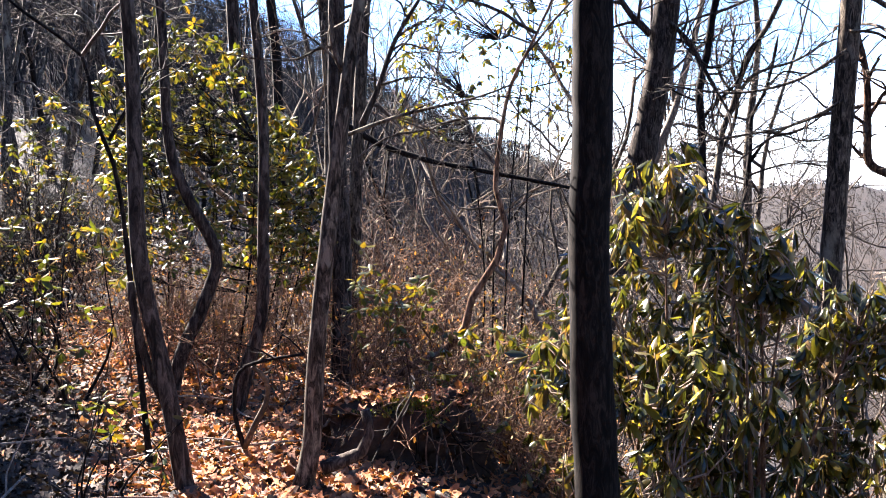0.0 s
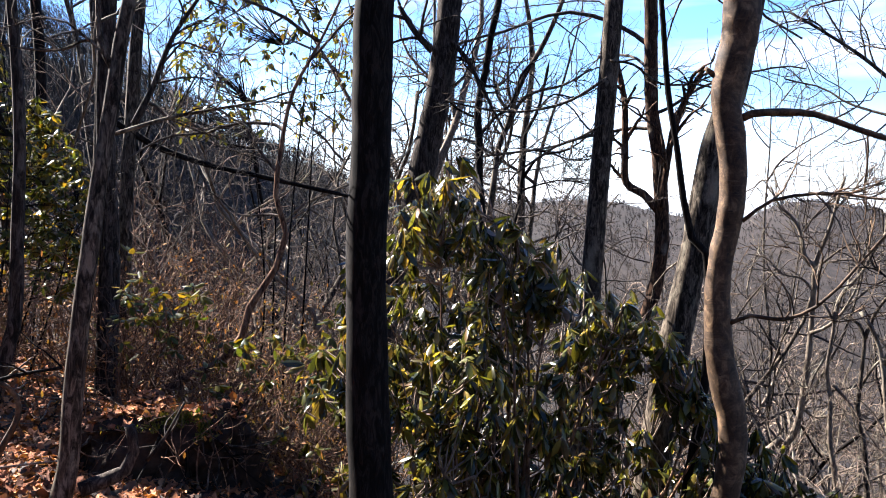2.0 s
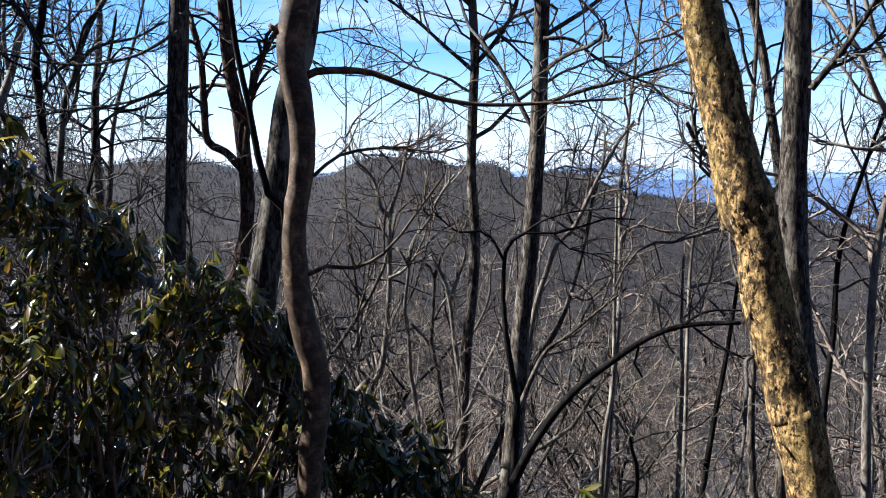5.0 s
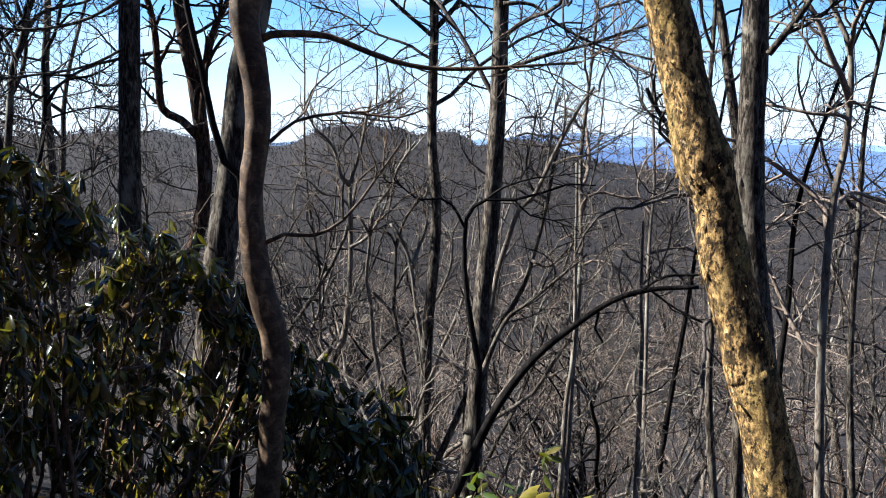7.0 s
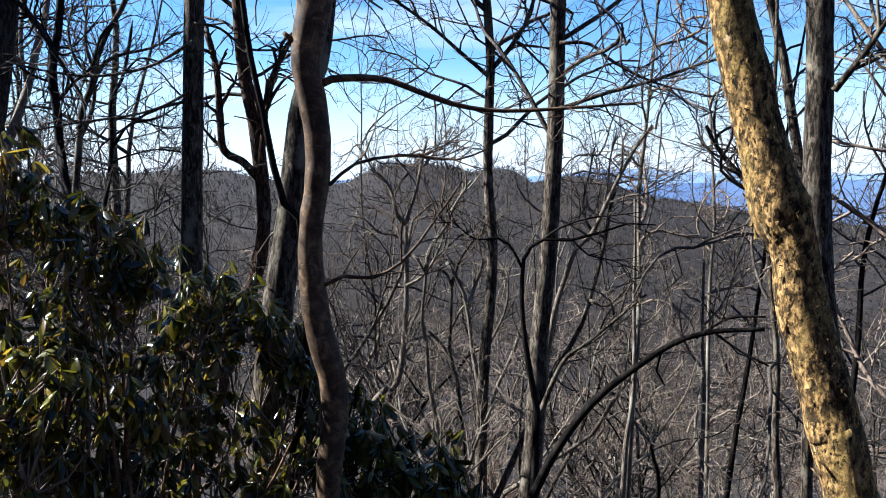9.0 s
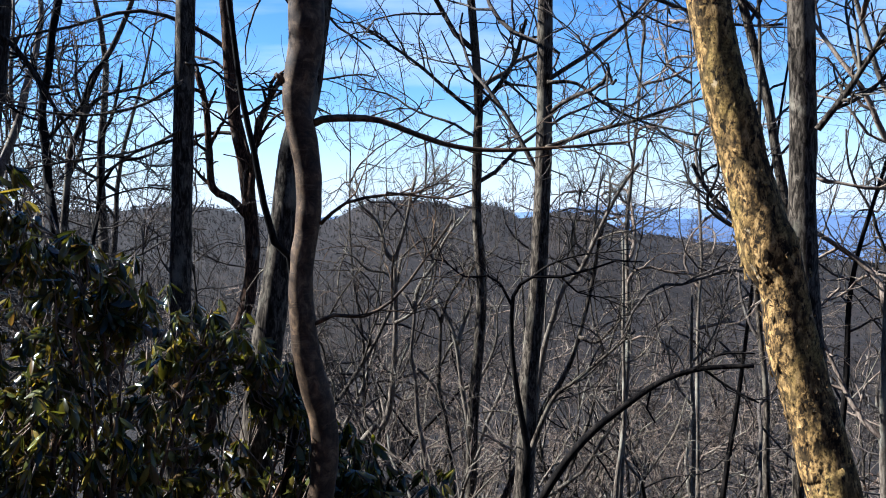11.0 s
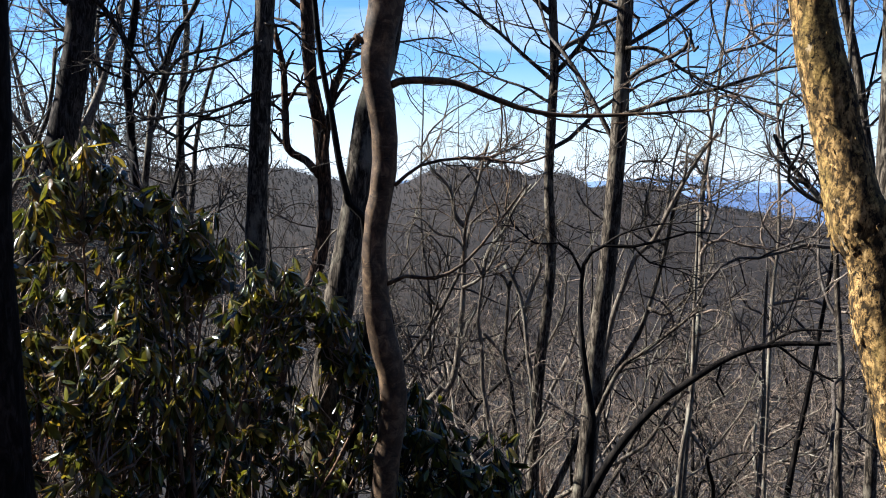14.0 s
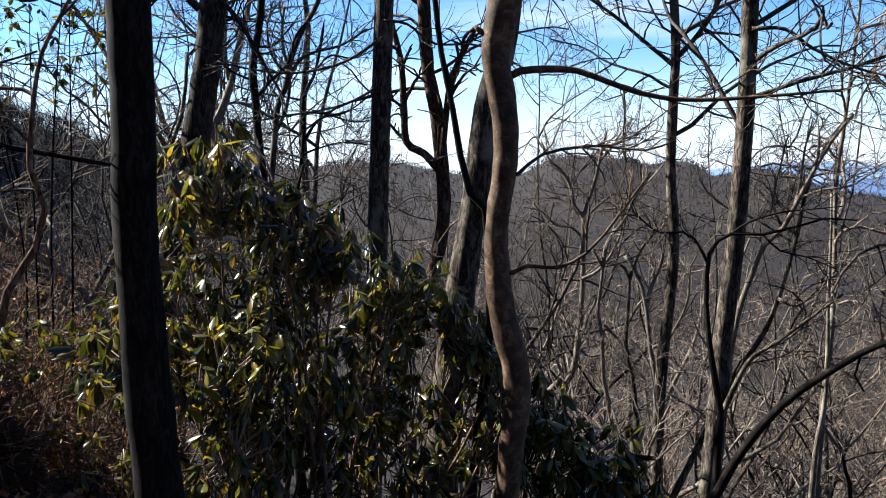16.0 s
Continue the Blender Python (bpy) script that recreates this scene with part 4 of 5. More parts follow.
hero_tree('thin crooked tree with level limbs against the sky', [(4.79, 12.55, 3.74), (4.71, 12.58, 3.24), (4.62, 12.61, 2.88), (4.47, 12.66, 2.56), (4.47, 12.66, 2.12), (4.42, 12.68, 1.53), (4.36, 12.7, 1.19)], 0.022, 0.055, BARK_DARK, top=0, limbs=0, low=9, reach=1, seed=46, sides=9, boughs=(
    ([(4.47, 12.66, 1.92), (4.7, 12.58, 2.25), (5.1, 12.43, 2.37), (5.48, 12.27, 2.67)], 0.028, 0.009, 10),
    ([(4.5, 12.76, 2.35), (4.82, 12.65, 2.33), (5.22, 12.49, 2.21), (5.58, 12.33, 2.27)], 0.02, 0.008, 9),
    ([(4.69, 12.69, 2.99), (4.9, 12.61, 3.21), (5.22, 12.49, 3.17), (5.54, 12.35, 3.32)], 0.018, 0.007, 9),
    ([(4.47, 12.77, 1.71), (4.65, 12.71, 1.79), (5.05, 12.55, 1.9), (5.46, 12.39, 1.86)], 0.018, 0.007, 9),
))
hero_tree('thin dark tree with a curved foot beside the trail', [(-1.54, 4.28, 2.57), (-1.52, 4.29, 2.14), (-1.52, 4.29, 1.67), (-1.51, 4.29, 1.25), (-1.47, 4.31, 0.94), (-1.4, 4.33, 0.56), (-1.33, 4.35, 0.15)], 0.033, 0.047, BARK_OAK, top=7, limbs=2, low=6, reach=1.5, seed=28, sides=12, boughs=(
    ([(-1.41, 4.38, 0.43), (-1.5, 4.35, 0.67), (-1.55, 4.33, 0.91), (-1.57, 4.32, 1.11)], 0.028, 0.02, 0),
))
hero_tree('slim smooth grey sapling in leaf litter', [(-0.41, 4.48, 2.62), (-0.47, 4.48, 2.28), (-0.51, 4.47, 1.96), (-0.56, 4.47, 1.62), (-0.6, 4.46, 1.27), (-0.64, 4.45, 0.92), (-0.67, 4.45, 0.56), (-0.69, 4.45, 0.23), (-0.75, 4.44, -0.04)], 0.033, 0.053, BARK_GREY, top=7, limbs=2, low=6, reach=1.6, seed=29, sides=14, boughs=(
    ([(-0.5, 4.47, 2.16), (-0.56, 4.47, 2.3), (-0.57, 4.46, 2.56)], 0.018, 0.011, 2),
    ([(-0.52, 4.57, 1.85), (-0.25, 4.59, 1.95), (-0.01, 4.6, 2.01), (0.2, 4.6, 2.06), (0.36, 4.59, 2.12)], 0.012, 0.005, 8),
))
hero_tree('dark straight trunk behind a sapling', [(-0.89, 7.45, 3.29), (-0.91, 7.44, 2.44), (-0.9, 7.45, 1.72), (-0.87, 7.45, 1), (-0.89, 7.45, 0.06)], 0.065, 0.09, BARK_OAK, top=12, limbs=7, low=3.4, reach=2.6, seed=30, sides=12, boughs=(
    ([(-0.74, 7.97, 2.14), (-0.58, 7.98, 2.5), (-0.43, 7.99, 2.91), (-0.12, 8, 3.42)], 0.031, 0.016, 6),
))
hero_tree('dark slender trunk in the woods', [(-0.78, 8.97, 3.64), (-0.83, 8.96, 2.9), (-0.89, 8.96, 1.75), (-0.91, 8.95, 1.05)], 0.06, 0.071, BARK_GREY, top=12, limbs=7, low=3, reach=2.6, seed=31, sides=10)
hero_tree('thin dark trunk among laurel leaves', [(-1.27, 5.86, 2.93), (-1.23, 5.87, 2.38), (-1.21, 5.88, 1.89), (-1.22, 5.87, 1.32), (-1.24, 5.87, 0.7), (-1.33, 5.85, 0.39)], 0.03, 0.048, BARK_OAK, top=9, limbs=2, low=6, reach=2, seed=32, sides=10)
hero_tree('grey trunk rising behind the laurel', [(-2.57, 10.69, 4.03), (-2.52, 10.71, 2.88), (-2.43, 10.73, 1.92), (-2.35, 10.75, 1.08)], 0.074, 0.086, BARK_OAK, top=6.6, limbs=5, low=3.4, reach=2.8, seed=33, sides=10)
hero_tree('crooked dark trunk among laurel', [(-1.98, 6.19, 2.73), (-1.95, 6.2, 1.9), (-1.84, 6.23, 1.52), (-1.69, 6.28, 1.21), (-1.65, 6.29, 1.01), (-1.78, 6.25, 0.64), (-1.9, 6.22, 0.37)], 0.032, 0.052, BARK_OAK, top=8, limbs=2, low=6, reach=2, seed=34, sides=12)
hero_tree('dark distant trunk above the laurel', [(-2.72, 13.73, 4.72), (-2.61, 13.76, 3.51), (-2.58, 13.76, 2.19)], 0.075, 0.082, BARK_DARK, top=13, limbs=7, low=3.4, reach=2.8, seed=35, sides=10)
hero_tree('thin dark crooked laurel stem', [(-2.15, 4.51, 2.48), (-1.9, 4.62, 2.27), (-1.86, 4.64, 1.98), (-1.77, 4.67, 1.71), (-1.74, 4.69, 1.5), (-1.7, 4.7, 1)], 0.008, 0.02, BARK_DARK, top=2.6, limbs=2, low=2.0, reach=1, seed=36, sides=8, boughs=(
    ([(-1.79, 4.67, 1.83), (-1.7, 4.7, 2.01), (-1.59, 4.74, 2.23)], 0.011, 0.007, 3),
))
hero_tree('crooked understorey tree with twisting stem', [(0.7, 6.56, 2.72), (0.51, 6.58, 2.34), (0.43, 6.59, 1.92), (0.4, 6.59, 1.56), (0.48, 6.58, 1.28), (0.41, 6.59, 1.02), (0.22, 6.6, 0.72), (0.17, 6.6, 0.5), (-0.04, 6.6, 0.28), (-0.37, 6.59, 0.11)], 0.011, 0.04, BARK_BRUSH, top=4.2, limbs=9, low=1.2, reach=1.4, seed=37, sides=10, rough=0.08)
# Three oaks out of view, added to throw shade on the trail.
hero_tree('unseen stout oak added to shade the trail', [(-3.65, 5.1, 3), (-3.7, 5.1, 0.05)], 0.17, 0.2, BARK_DARK, top=13, limbs=3, low=5, reach=2.8, seed=62, sides=16)
hero_tree('unseen stout oak added to shade the trail', [(-5.35, 6.6, 3), (-5.4, 6.6, 0.05)], 0.187, 0.22, BARK_DARK, top=13, limbs=3, low=5, reach=2.8, seed=63, sides=16)
hero_tree('unseen stout oak added to shade the trail', [(-6.55, 9.2, 3), (-6.6, 9.2, 0.05)], 0.2125, 0.25, BARK_DARK, top=13, limbs=3, low=5, reach=2.8, seed=64, sides=16)

def crust(tree, line, r_top, r_base, seed):
    """Loose bark plates, a knot and tufts of moss on the leaning mossy trunk."""
    rng = random.Random(seed)
    kinds = []
    for k in range(6):
        b, n = Buf(), 9
        rim = [(0.5 * math.cos(6.28 * i / n) * rng.uniform(0.45, 1.25), 0.7 * math.sin(6.28 * i / n) * rng.uniform(0.45, 1.25)) for i in range(n)]
        b.v = [(x, y, -0.1) for x, y in rim] + [(x * 0.96, y * 0.96, rng.uniform(0.02, 0.3)) for x, y in rim] + [(0, 0, 0.1)]
        for i in range(n):
            j = (i + 1) % n
            b.f += [(i, j, n + j, n + i), (n + i, n + j, 2 * n)]
        kinds.append(b.mesh("bark_plate", BARK_MOSS, False))
    pts, _ = smooth_line(line, 0.01)
    for k in range(300):
        i = rng.randrange(len(pts) - 2)
        burl = k >= 270
        if burl:
            i = min(range(len(pts) - 2), key=lambda q: abs(pts[q].z - rng.gauss(1.5, 0.03)))
        axis = (pts[i + 1] - pts[i]).normalized()
        side = axis.orthogonal().normalized()
        out = Matrix.Rotation(rng.uniform(0, 6.28), 3, axis) @ side
        across = axis.cross(out)
        m = Matrix((across, axis, out)).transposed().to_4x4()
        m.translation = pts[i] + out * (r_top + (r_base - r_top) * i / len(pts)) * (rng.uniform(1.02, 1.2) if burl else rng.uniform(0.97, 1.04))
        ob = new("bark_plate", rng.choice(kinds))
        ob.parent = tree
        size = rng.uniform(0.008, 0.016) if burl else rng.uniform(0.003, 0.009)
        lift = rng.gauss(0, 28) if burl else rng.gauss(0, 14)
        ob.matrix_local = Matrix.Translation(-tree.location) @ m @ pose(0, 0, 0, lift, rng.gauss(0, 14), rng.gauss(0, 30)) @ Matrix.Diagonal((size, size * rng.uniform(0.8, 1.9), size * (0.55 if burl else 0.4), 1))


crust(mossy, MOSSY_LINE, 0.045, 0.064, 31)

# ---------------------------------------------------------------- more trees down the slope
def grown_tree(seed, height, r, dress_mat, trunk_mat, limbs, low, reach, kinds=SPRAY_ARRAYS, sides=7):
    """One bare tree at the origin: a forking trunk and a crown of limbs and twigs."""
    rng = random.Random(seed)
    tree = thing("tree", "tall bare grey-barked tree in winter woodland", "tree", (0, 0, 0), "bare trees in the woods")
    stem = wander(rng, Vector((0, 0, -0.3)), Vector((rng.gauss(0, 0.05), rng.gauss(0, 0.05), 1)), height, 18, 0.095, 0.08)
    buf = Buf()
    line, along = smooth_line(stem, 0.45)
    radii = [r * (1 - 0.9 * s) * (1 + 0.5 * math.exp(-s * height / 0.25)) for s in along]
    buf.tube(line, radii, sides, 0.06)
    forks = []
    for _ in range(rng.randint(1, 3)):
        i = int(len(line) * rng.uniform(0.3, 0.65))
        a = rng.uniform(0, 6.28)
        arm = wander(rng, line[i], Vector((math.cos(a) * 0.6, math.sin(a) * 0.6, 1)), height * (1 - i / len(line)) * 0.8, 10, 0.1, 0.06)
        al, aa = smooth_line(arm, 0.5)
        buf.tube(al, [radii[i] * 0.65 * (1 - 0.88 * s) for s in aa], 5, 0.05)
        forks.append(al)
    part("trunk", buf, trunk_mat, tree)
    crown = Buf()
    for k in range(limbs):
        main = line if not forks or rng.random() < 0.55 else rng.choice(forks)
        s = rng.uniform(low if main is line else 0.1, 0.99)
        p = main[int(s * (len(main) - 1))]
        a = rng.uniform(0, 6.28)
        long = reach * rng.uniform(0.5, 1.1) * (1.15 - 0.6 * s)
        add_spray(crown, p, Vector((math.cos(a), math.sin(a), rng.uniform(0.1, 1.0))), long, rng, kinds)
    part("crown", crown, dress_mat, tree)
    return tree


def scatter_trees():
    rng = random.Random(77)
    kinds = [grown_tree(200, 13, 0.16, BARK_TWIG, BARK_GREY, 12, 0.3, 3.4), grown_tree(201, 15, 0.2, BARK_TWIG, BARK_OAK, 12, 0.35, 3.8),
             grown_tree(202, 11, 0.11, BARK_TWIG, BARK_DARK, 11, 0.25, 2.8), grown_tree(203, 12, 0.13, BARK_TWIG_PALE_LIT, BARK_PALE, 11, 0.25, 3.0),
             grown_tree(204, 14, 0.17, BARK_TWIG, BARK_GREY, 11, 0.3, 3.2)]
    far_kinds = [grown_tree(205 + k, 12 + k, 0.14, BARK_TWIG, mat, 11, 0.25, 3.6, FAR_ARRAYS, 5) for k, mat in enumerate((BARK_GREY, BARK_OAK, BARK_DARK))]
    pale_kinds = [grown_tree(215 + k, 11 + k, 0.12, BARK_TWIG_PALE_LIT, BARK_PALE, 12, 0.2, 3.4, FAR_ARRAYS, 5) for k in range(2)]
    slim = [grown_tree(230 + k, 10 + k, 0.05, BARK_TWIG if k else BARK_TWIG_PALE_LIT, BARK_GREY if k else BARK_PALE, 20, 0.3, 2.6) for k in range(3)]
    spots = []
    for k in range(4000):
        if len(spots) >= 140:
            break
        az, r = rng.uniform(-75, 85), 13 + 120 * rng.random() ** 1.2
        x, y = r * math.sin(radians(az)), r * math.cos(radians(az))
        u = TRAIL.x * x + TRAIL.y * y
        if abs(u) < 1.6 or any((x - a) ** 2 + (y - b) ** 2 < (2.2 + r * 0.035) ** 2 for a, b in spots):
            continue
        if 15 < az < 62 and r < 15.5:
            continue
        if az < -27 and r < 26:
            continue
        if 28 < az < 39 and r < 30 or 28 < az < 80 and r < 50 and rng.random() < 0.85:
            continue
        spots.append((x, y))
    while len(spots) < 195:
        az, r = rng.uniform(-34, -5), 20 + 60 * rng.random()
        x, y = r * math.sin(radians(az)), r * math.cos(radians(az))
        if abs(TRAIL.x * x + TRAIL.y * y) > 1.6:
            spots.append((x, y))
    # Woods left of the trail, partly unseen, added to shade the pale slope.
    while len(spots) < 245:
        az, r = rng.uniform(-45, -17) if len(spots) < 230 else rng.uniform(-30, -24), 20 + 45 * rng.random()
        spots.append((r * math.sin(radians(az)), r * math.cos(radians(az))))
    # Three unseen trees, added to dapple the trail with shade.
    for az, r in ((-30, 19), (-37, 26), (-58, 11)):
        spots.append((r * math.sin(radians(az)), r * math.cos(radians(az))))
    # Unseen trees behind the camera, added to block sky light.
    while len(spots) < 275:
        az, r = rng.uniform(92, 292), 3.2 + 22 * rng.random()
        x, y = r * math.sin(radians(az)), r * math.cos(radians(az))
        if abs(TRAIL.x * x + TRAIL.y * y) > 1.1:
            spots.append((x, y))
    while len(spots) < 335:
        az, r = rng.uniform(27, 82), 24 + 42 * rng.random()
        spots.append((r * math.sin(radians(az)), r * math.cos(radians(az))))
    while len(spots) < 345:
        az, r = rng.uniform(8, 29), rng.uniform(17, 32)
        spots.append((r * math.sin(radians(az)), r * math.cos(radians(az))))
    for k, (x, y) in enumerate(spots):
        if 140 <= k < 245 and k % 2:
            continue
        m = pose(x, y, land(x, y), rng.gauss(0, 2), rng.gauss(0, 2), rng.uniform(0, 360))
        kind, size = rng.choice(slim if k >= 335 else pale_kinds + far_kinds[:1] if 275 <= k < 335 else kinds if math.hypot(x, y) < 31 else far_kinds), rng.uniform(0.8, 1.15)
        made = copy_thing(kind, m)
        made.scale = (size, size, size)
    for k in range(14):
        az, r = 30 + 3.4 * k + rng.uniform(-1.2, 1.2), rng.uniform(15, 24)
        x, y = r * math.sin(radians(az)), r * math.cos(radians(az))
        copy_thing(slim[k % 3], pose(x, y, land(x, y), rng.gauss(0, 3), rng.gauss(0, 3), rng.uniform(0, 360)))
    for k in range(5):
        az, r = 11 + 4.1 * k + rng.uniform(-0.8, 0.8), rng.uniform(13.5, 22)
        x, y = r * math.sin(radians(az)), r * math.cos(radians(az))
        copy_thing(slim[1 + k % 2], pose(x, y, land(x, y), rng.gauss(0, 4), rng.gauss(0, 4), rng.uniform(0, 360)))
    for kind, (x, y) in zip(slim, ((13.5, 13.0), (17.5, 11.5), (20, 8))):
        kind.location = (x, y, land(x, y))
    for kind, (x, y) in zip(far_kinds, ((-14, 42), (8, 47), (30, 33))):
        kind.location = (x, y, land(x, y))
    for kind, (x, y) in zip(pale_kinds, ((26, 22), (36, 20))):
        kind.location = (x, y, land(x, y))
    for kind, (x, y) in zip(kinds, ((24, 9), (-9, 30), (2, 24), (19, 20), (9, 31))):
        kind.location = (x, y, land(x, y))


scatter_trees()


def sapling_kind(seed, height, stems, bark_mat, mat):
    """A crooked small tree, bare, forking low into tangled twigs."""
    rng = random.Random(seed)
    clump = thing("sapling", "crooked bare understorey tree with tangled twigs", "sapling", (0, 0, 0), "crooked bare saplings on the slope")
    fine = Buf()
    for s in range(stems):
        limbs, a = [], rng.uniform(0, 6.28)
        branch_out(rng, limbs, fine, Vector((rng.gauss(0, 0.1), rng.gauss(0, 0.1), -0.2)), Vector((0.3 * math.cos(a), 0.3 * math.sin(a), 1)), height * rng.uniform(0.75, 1.0) / (1 + 0.25 * (stems - 1)), 0.008 * height, 0)
        for k, buf in enumerate(limbs):
            part("limb" if k else "stem", buf, bark_mat, clump)
    part("twig_tangle", fine, mat, clump, kind="stuff")
    return clump


def scatter_saplings():
    rng = random.Random(5)
    kinds = [sapling_kind(300, 6.5, 1, BARK_PALE, BARK_TWIG_PALE_LIT), sapling_kind(301, 5.0, 2, BARK_PALE, BARK_TWIG_PALE_LIT), sapling_kind(302, 7.5, 1, BARK_GREY, BARK_TWIG),
             sapling_kind(303, 4.5, 2, BARK_BRUSH, BARK_BRUSH), sapling_kind(304, 6.0, 2, BARK_DARK, BARK_TWIG)]
    done = 0
    spots = []
    while done < 44:
        az, r = rng.uniform(2, 80) if done < 12 else rng.uniform(28, 80), 9.0 + 26 * rng.random() ** 1.2
        if az < 26 and r < 19 or 29 < az < 37 and r < 14:
            continue
        x, y = r * math.sin(radians(az)), r * math.cos(radians(az))
        if any((x - a) ** 2 + (y - b) ** 2 < 0.8 for a, b in spots):
            continue
        spots.append((x, y))
        near = r < 13
        size = rng.uniform(0.65, 0.95) if near else rng.uniform(0.8, 1.2)
        made = copy_thing(rng.choice(kinds[:2] if near else kinds), pose(x, y, land(x, y), rng.gauss(0, 5), rng.gauss(0, 5), rng.uniform(0, 360)))
        made.scale = (size, size, size)
        done += 1
    for k in range(11):
        az, r = rng.uniform(-9, 7), rng.uniform(11, 20)
        x, y = r * math.sin(radians(az)), r * math.cos(radians(az))
        made = copy_thing(kinds[rng.choice((1, 3))], pose(x, y, land(x, y), rng.gauss(0, 5), rng.gauss(0, 5), rng.uniform(0, 360)))
        made.scale = (0.8, 0.8, 0.8)
    for k in range(5):
        az, r = 13 + 3.6 * k + rng.uniform(-0.5, 0.5), rng.uniform(13, 21)
        x, y = r * math.sin(radians(az)), r * math.cos(radians(az))
        copy_thing(kinds[(2, 4, 2, 3)[k % 4]], pose(x, y, land(x, y), rng.gauss(0, 5), rng.gauss(0, 5), rng.uniform(0, 360)))
    for k in range(7):
        az, r = -3 + 1.7 * k + rng.uniform(-0.5, 0.5), rng.uniform(11, 14.5)
        x, y = r * math.sin(radians(az)), r * math.cos(radians(az))
        made = copy_thing(kinds[(0, 2, 1)[k % 3]], pose(x, y, land(x, y), rng.gauss(0, 5), rng.gauss(0, 5), rng.uniform(0, 360)))
    for kind, (x, y) in zip(kinds, ((9.5, 10.5), (11.5, 9.0), (6.5, 12.5), (3.5, 20.0), (14.0, 10.0))):
        kind.location = (x, y, land(x, y))


scatter_saplings()


def build_far_woods():
    """Bare woods on the far slopes, too many and too far to tell apart."""
    rng, buf = random.Random(9), Buf()
    n = 0
    while n < 13000:
        az = rng.uniform(-42, 82)
        far = float(np.interp(az, FAR_AZ, FAR_R))
        r = math.sqrt(rng.uniform(60 ** 2, (far * 1.06) ** 2))
        if n < 700:
            az, r = rng.uniform(-42, -12), rng.uniform(45, 118)
        x, y = r * math.sin(radians(az)), r * math.cos(radians(az))
        z, tall = land(x, y), rng.uniform(4, 7) if n < 700 else rng.uniform(8, 14) if r < 250 else rng.uniform(6, 9) if r < 420 else rng.uniform(1.8, 3.2)
        far_off = r > 420
        n += 0.35 if far_off else 1
        w = max(0.025, r * 0.0003)
        b = len(buf.v)
        lean = (rng.gauss(0, 0.5), rng.gauss(0, 0.5))
        across = Vector((math.cos(radians(az)), -math.sin(radians(az)), 0))
        for p in (across * w, across * -w, Vector((lean[0], lean[1], tall))):
            buf.v.append((x + p.x, y + p.y, z - 1 + p.z))
        buf.f.append((b, b + 1, b + 2))
        wide, mid = tall * rng.uniform(0.2, 0.32), tall * 0.62
        for k in range(8 if far_off else 24):
            b = len(buf.v)
            px, py, pz = x + rng.gauss(0, wide * 0.55), y + rng.gauss(0, wide * 0.55), z + mid + rng.gauss(0, tall * 0.17)
            a, out = rng.uniform(0, 6.28), rng.uniform(0.4, 1.5)
            up = out * rng.uniform(0.5, 2.2)
            buf.v.extend([(px, py, pz), (px + across.x * w, py + across.y * w, pz + w), (px + out * math.cos(a), py + out * math.sin(a), pz + up)])
            buf.f.append((b, b + 1, b + 2))
    woods = new("far_woods", buf.mesh("far_woods", FAR_WOOD, False))
    tagged(woods, "grey-brown leafless woods covering the far slopes", "woods", kind="stuff")


build_far_woods()

# ---------------------------------------------------------------- leaves and shrubs
def leaf_shape(length, width, fold, droop, tip=0.75):
    """A leaf along +x, folded along its midrib and bent down towards its tip."""
    verts, faces = [], []
    for i, (s, w) in enumerate(((0, 0.06), (0.25, 0.8), (tip - 0.08, 0.95), (1.0, 0.04))):
        x, z = s * length, -droop * length * s * s
        verts += [(x, -w * width / 2, z - fold * w * width), (x, 0, z), (x, w * width / 2, z - fold * w * width)]
    for i in range(3):
        a = 3 * i
        faces += [(a, a + 3, a + 4, a + 1), (a + 1, a + 4, a + 5, a + 2)]
    return verts, faces


RHODO_LEAVES = [leaf_shape(0.11, 0.041, 0.22, 0.3), leaf_shape(0.1, 0.03, 0.6, 0.4), leaf_shape(0.122, 0.046, 0.15, 0.2), leaf_shape(0.085, 0.032, 0.45, 0.5), leaf_shape(0.095, 0.034, 0.1, 0.1)]
BROAD_LEAVES = [leaf_shape(0.1, 0.04, 0.15, 0.15), leaf_shape(0.085, 0.036, 0.25, 0.25)]
LAUREL_LEAVES = [leaf_shape(0.078, 0.036, 0.12, 0.15), leaf_shape(0.064, 0.032, 0.22, 0.3), leaf_shape(0.084, 0.037, 0.3, 0.1)]
SPRIG_LEAVES = [leaf_shape(0.062, 0.022, 0.15, 0.15), leaf_shape(0.05, 0.02, 0.25, 0.3)]
def dry_leaf(seed, size):
    """A curled, lobed fallen leaf."""
    rng, n = random.Random(seed), 8
    verts = [(0, 0, 0.12 * size)]
    for k in range(n):
        a, r = 2 * math.pi * k / n, size * rng.uniform(0.35, 0.62) * (1.25 if k % 2 else 0.8)
        verts.append((r * 1.35 * math.cos(a), r * math.sin(a), size * rng.uniform(-0.2, 0.42)))
    return verts, [(0, 1 + k, 1 + (k + 1) % n) for k in range(n)]


LITTER_LEAVES = [dry_leaf(k, size) for k, size in enumerate((0.042, 0.054, 0.034, 0.06, 0.046, 0.05))]


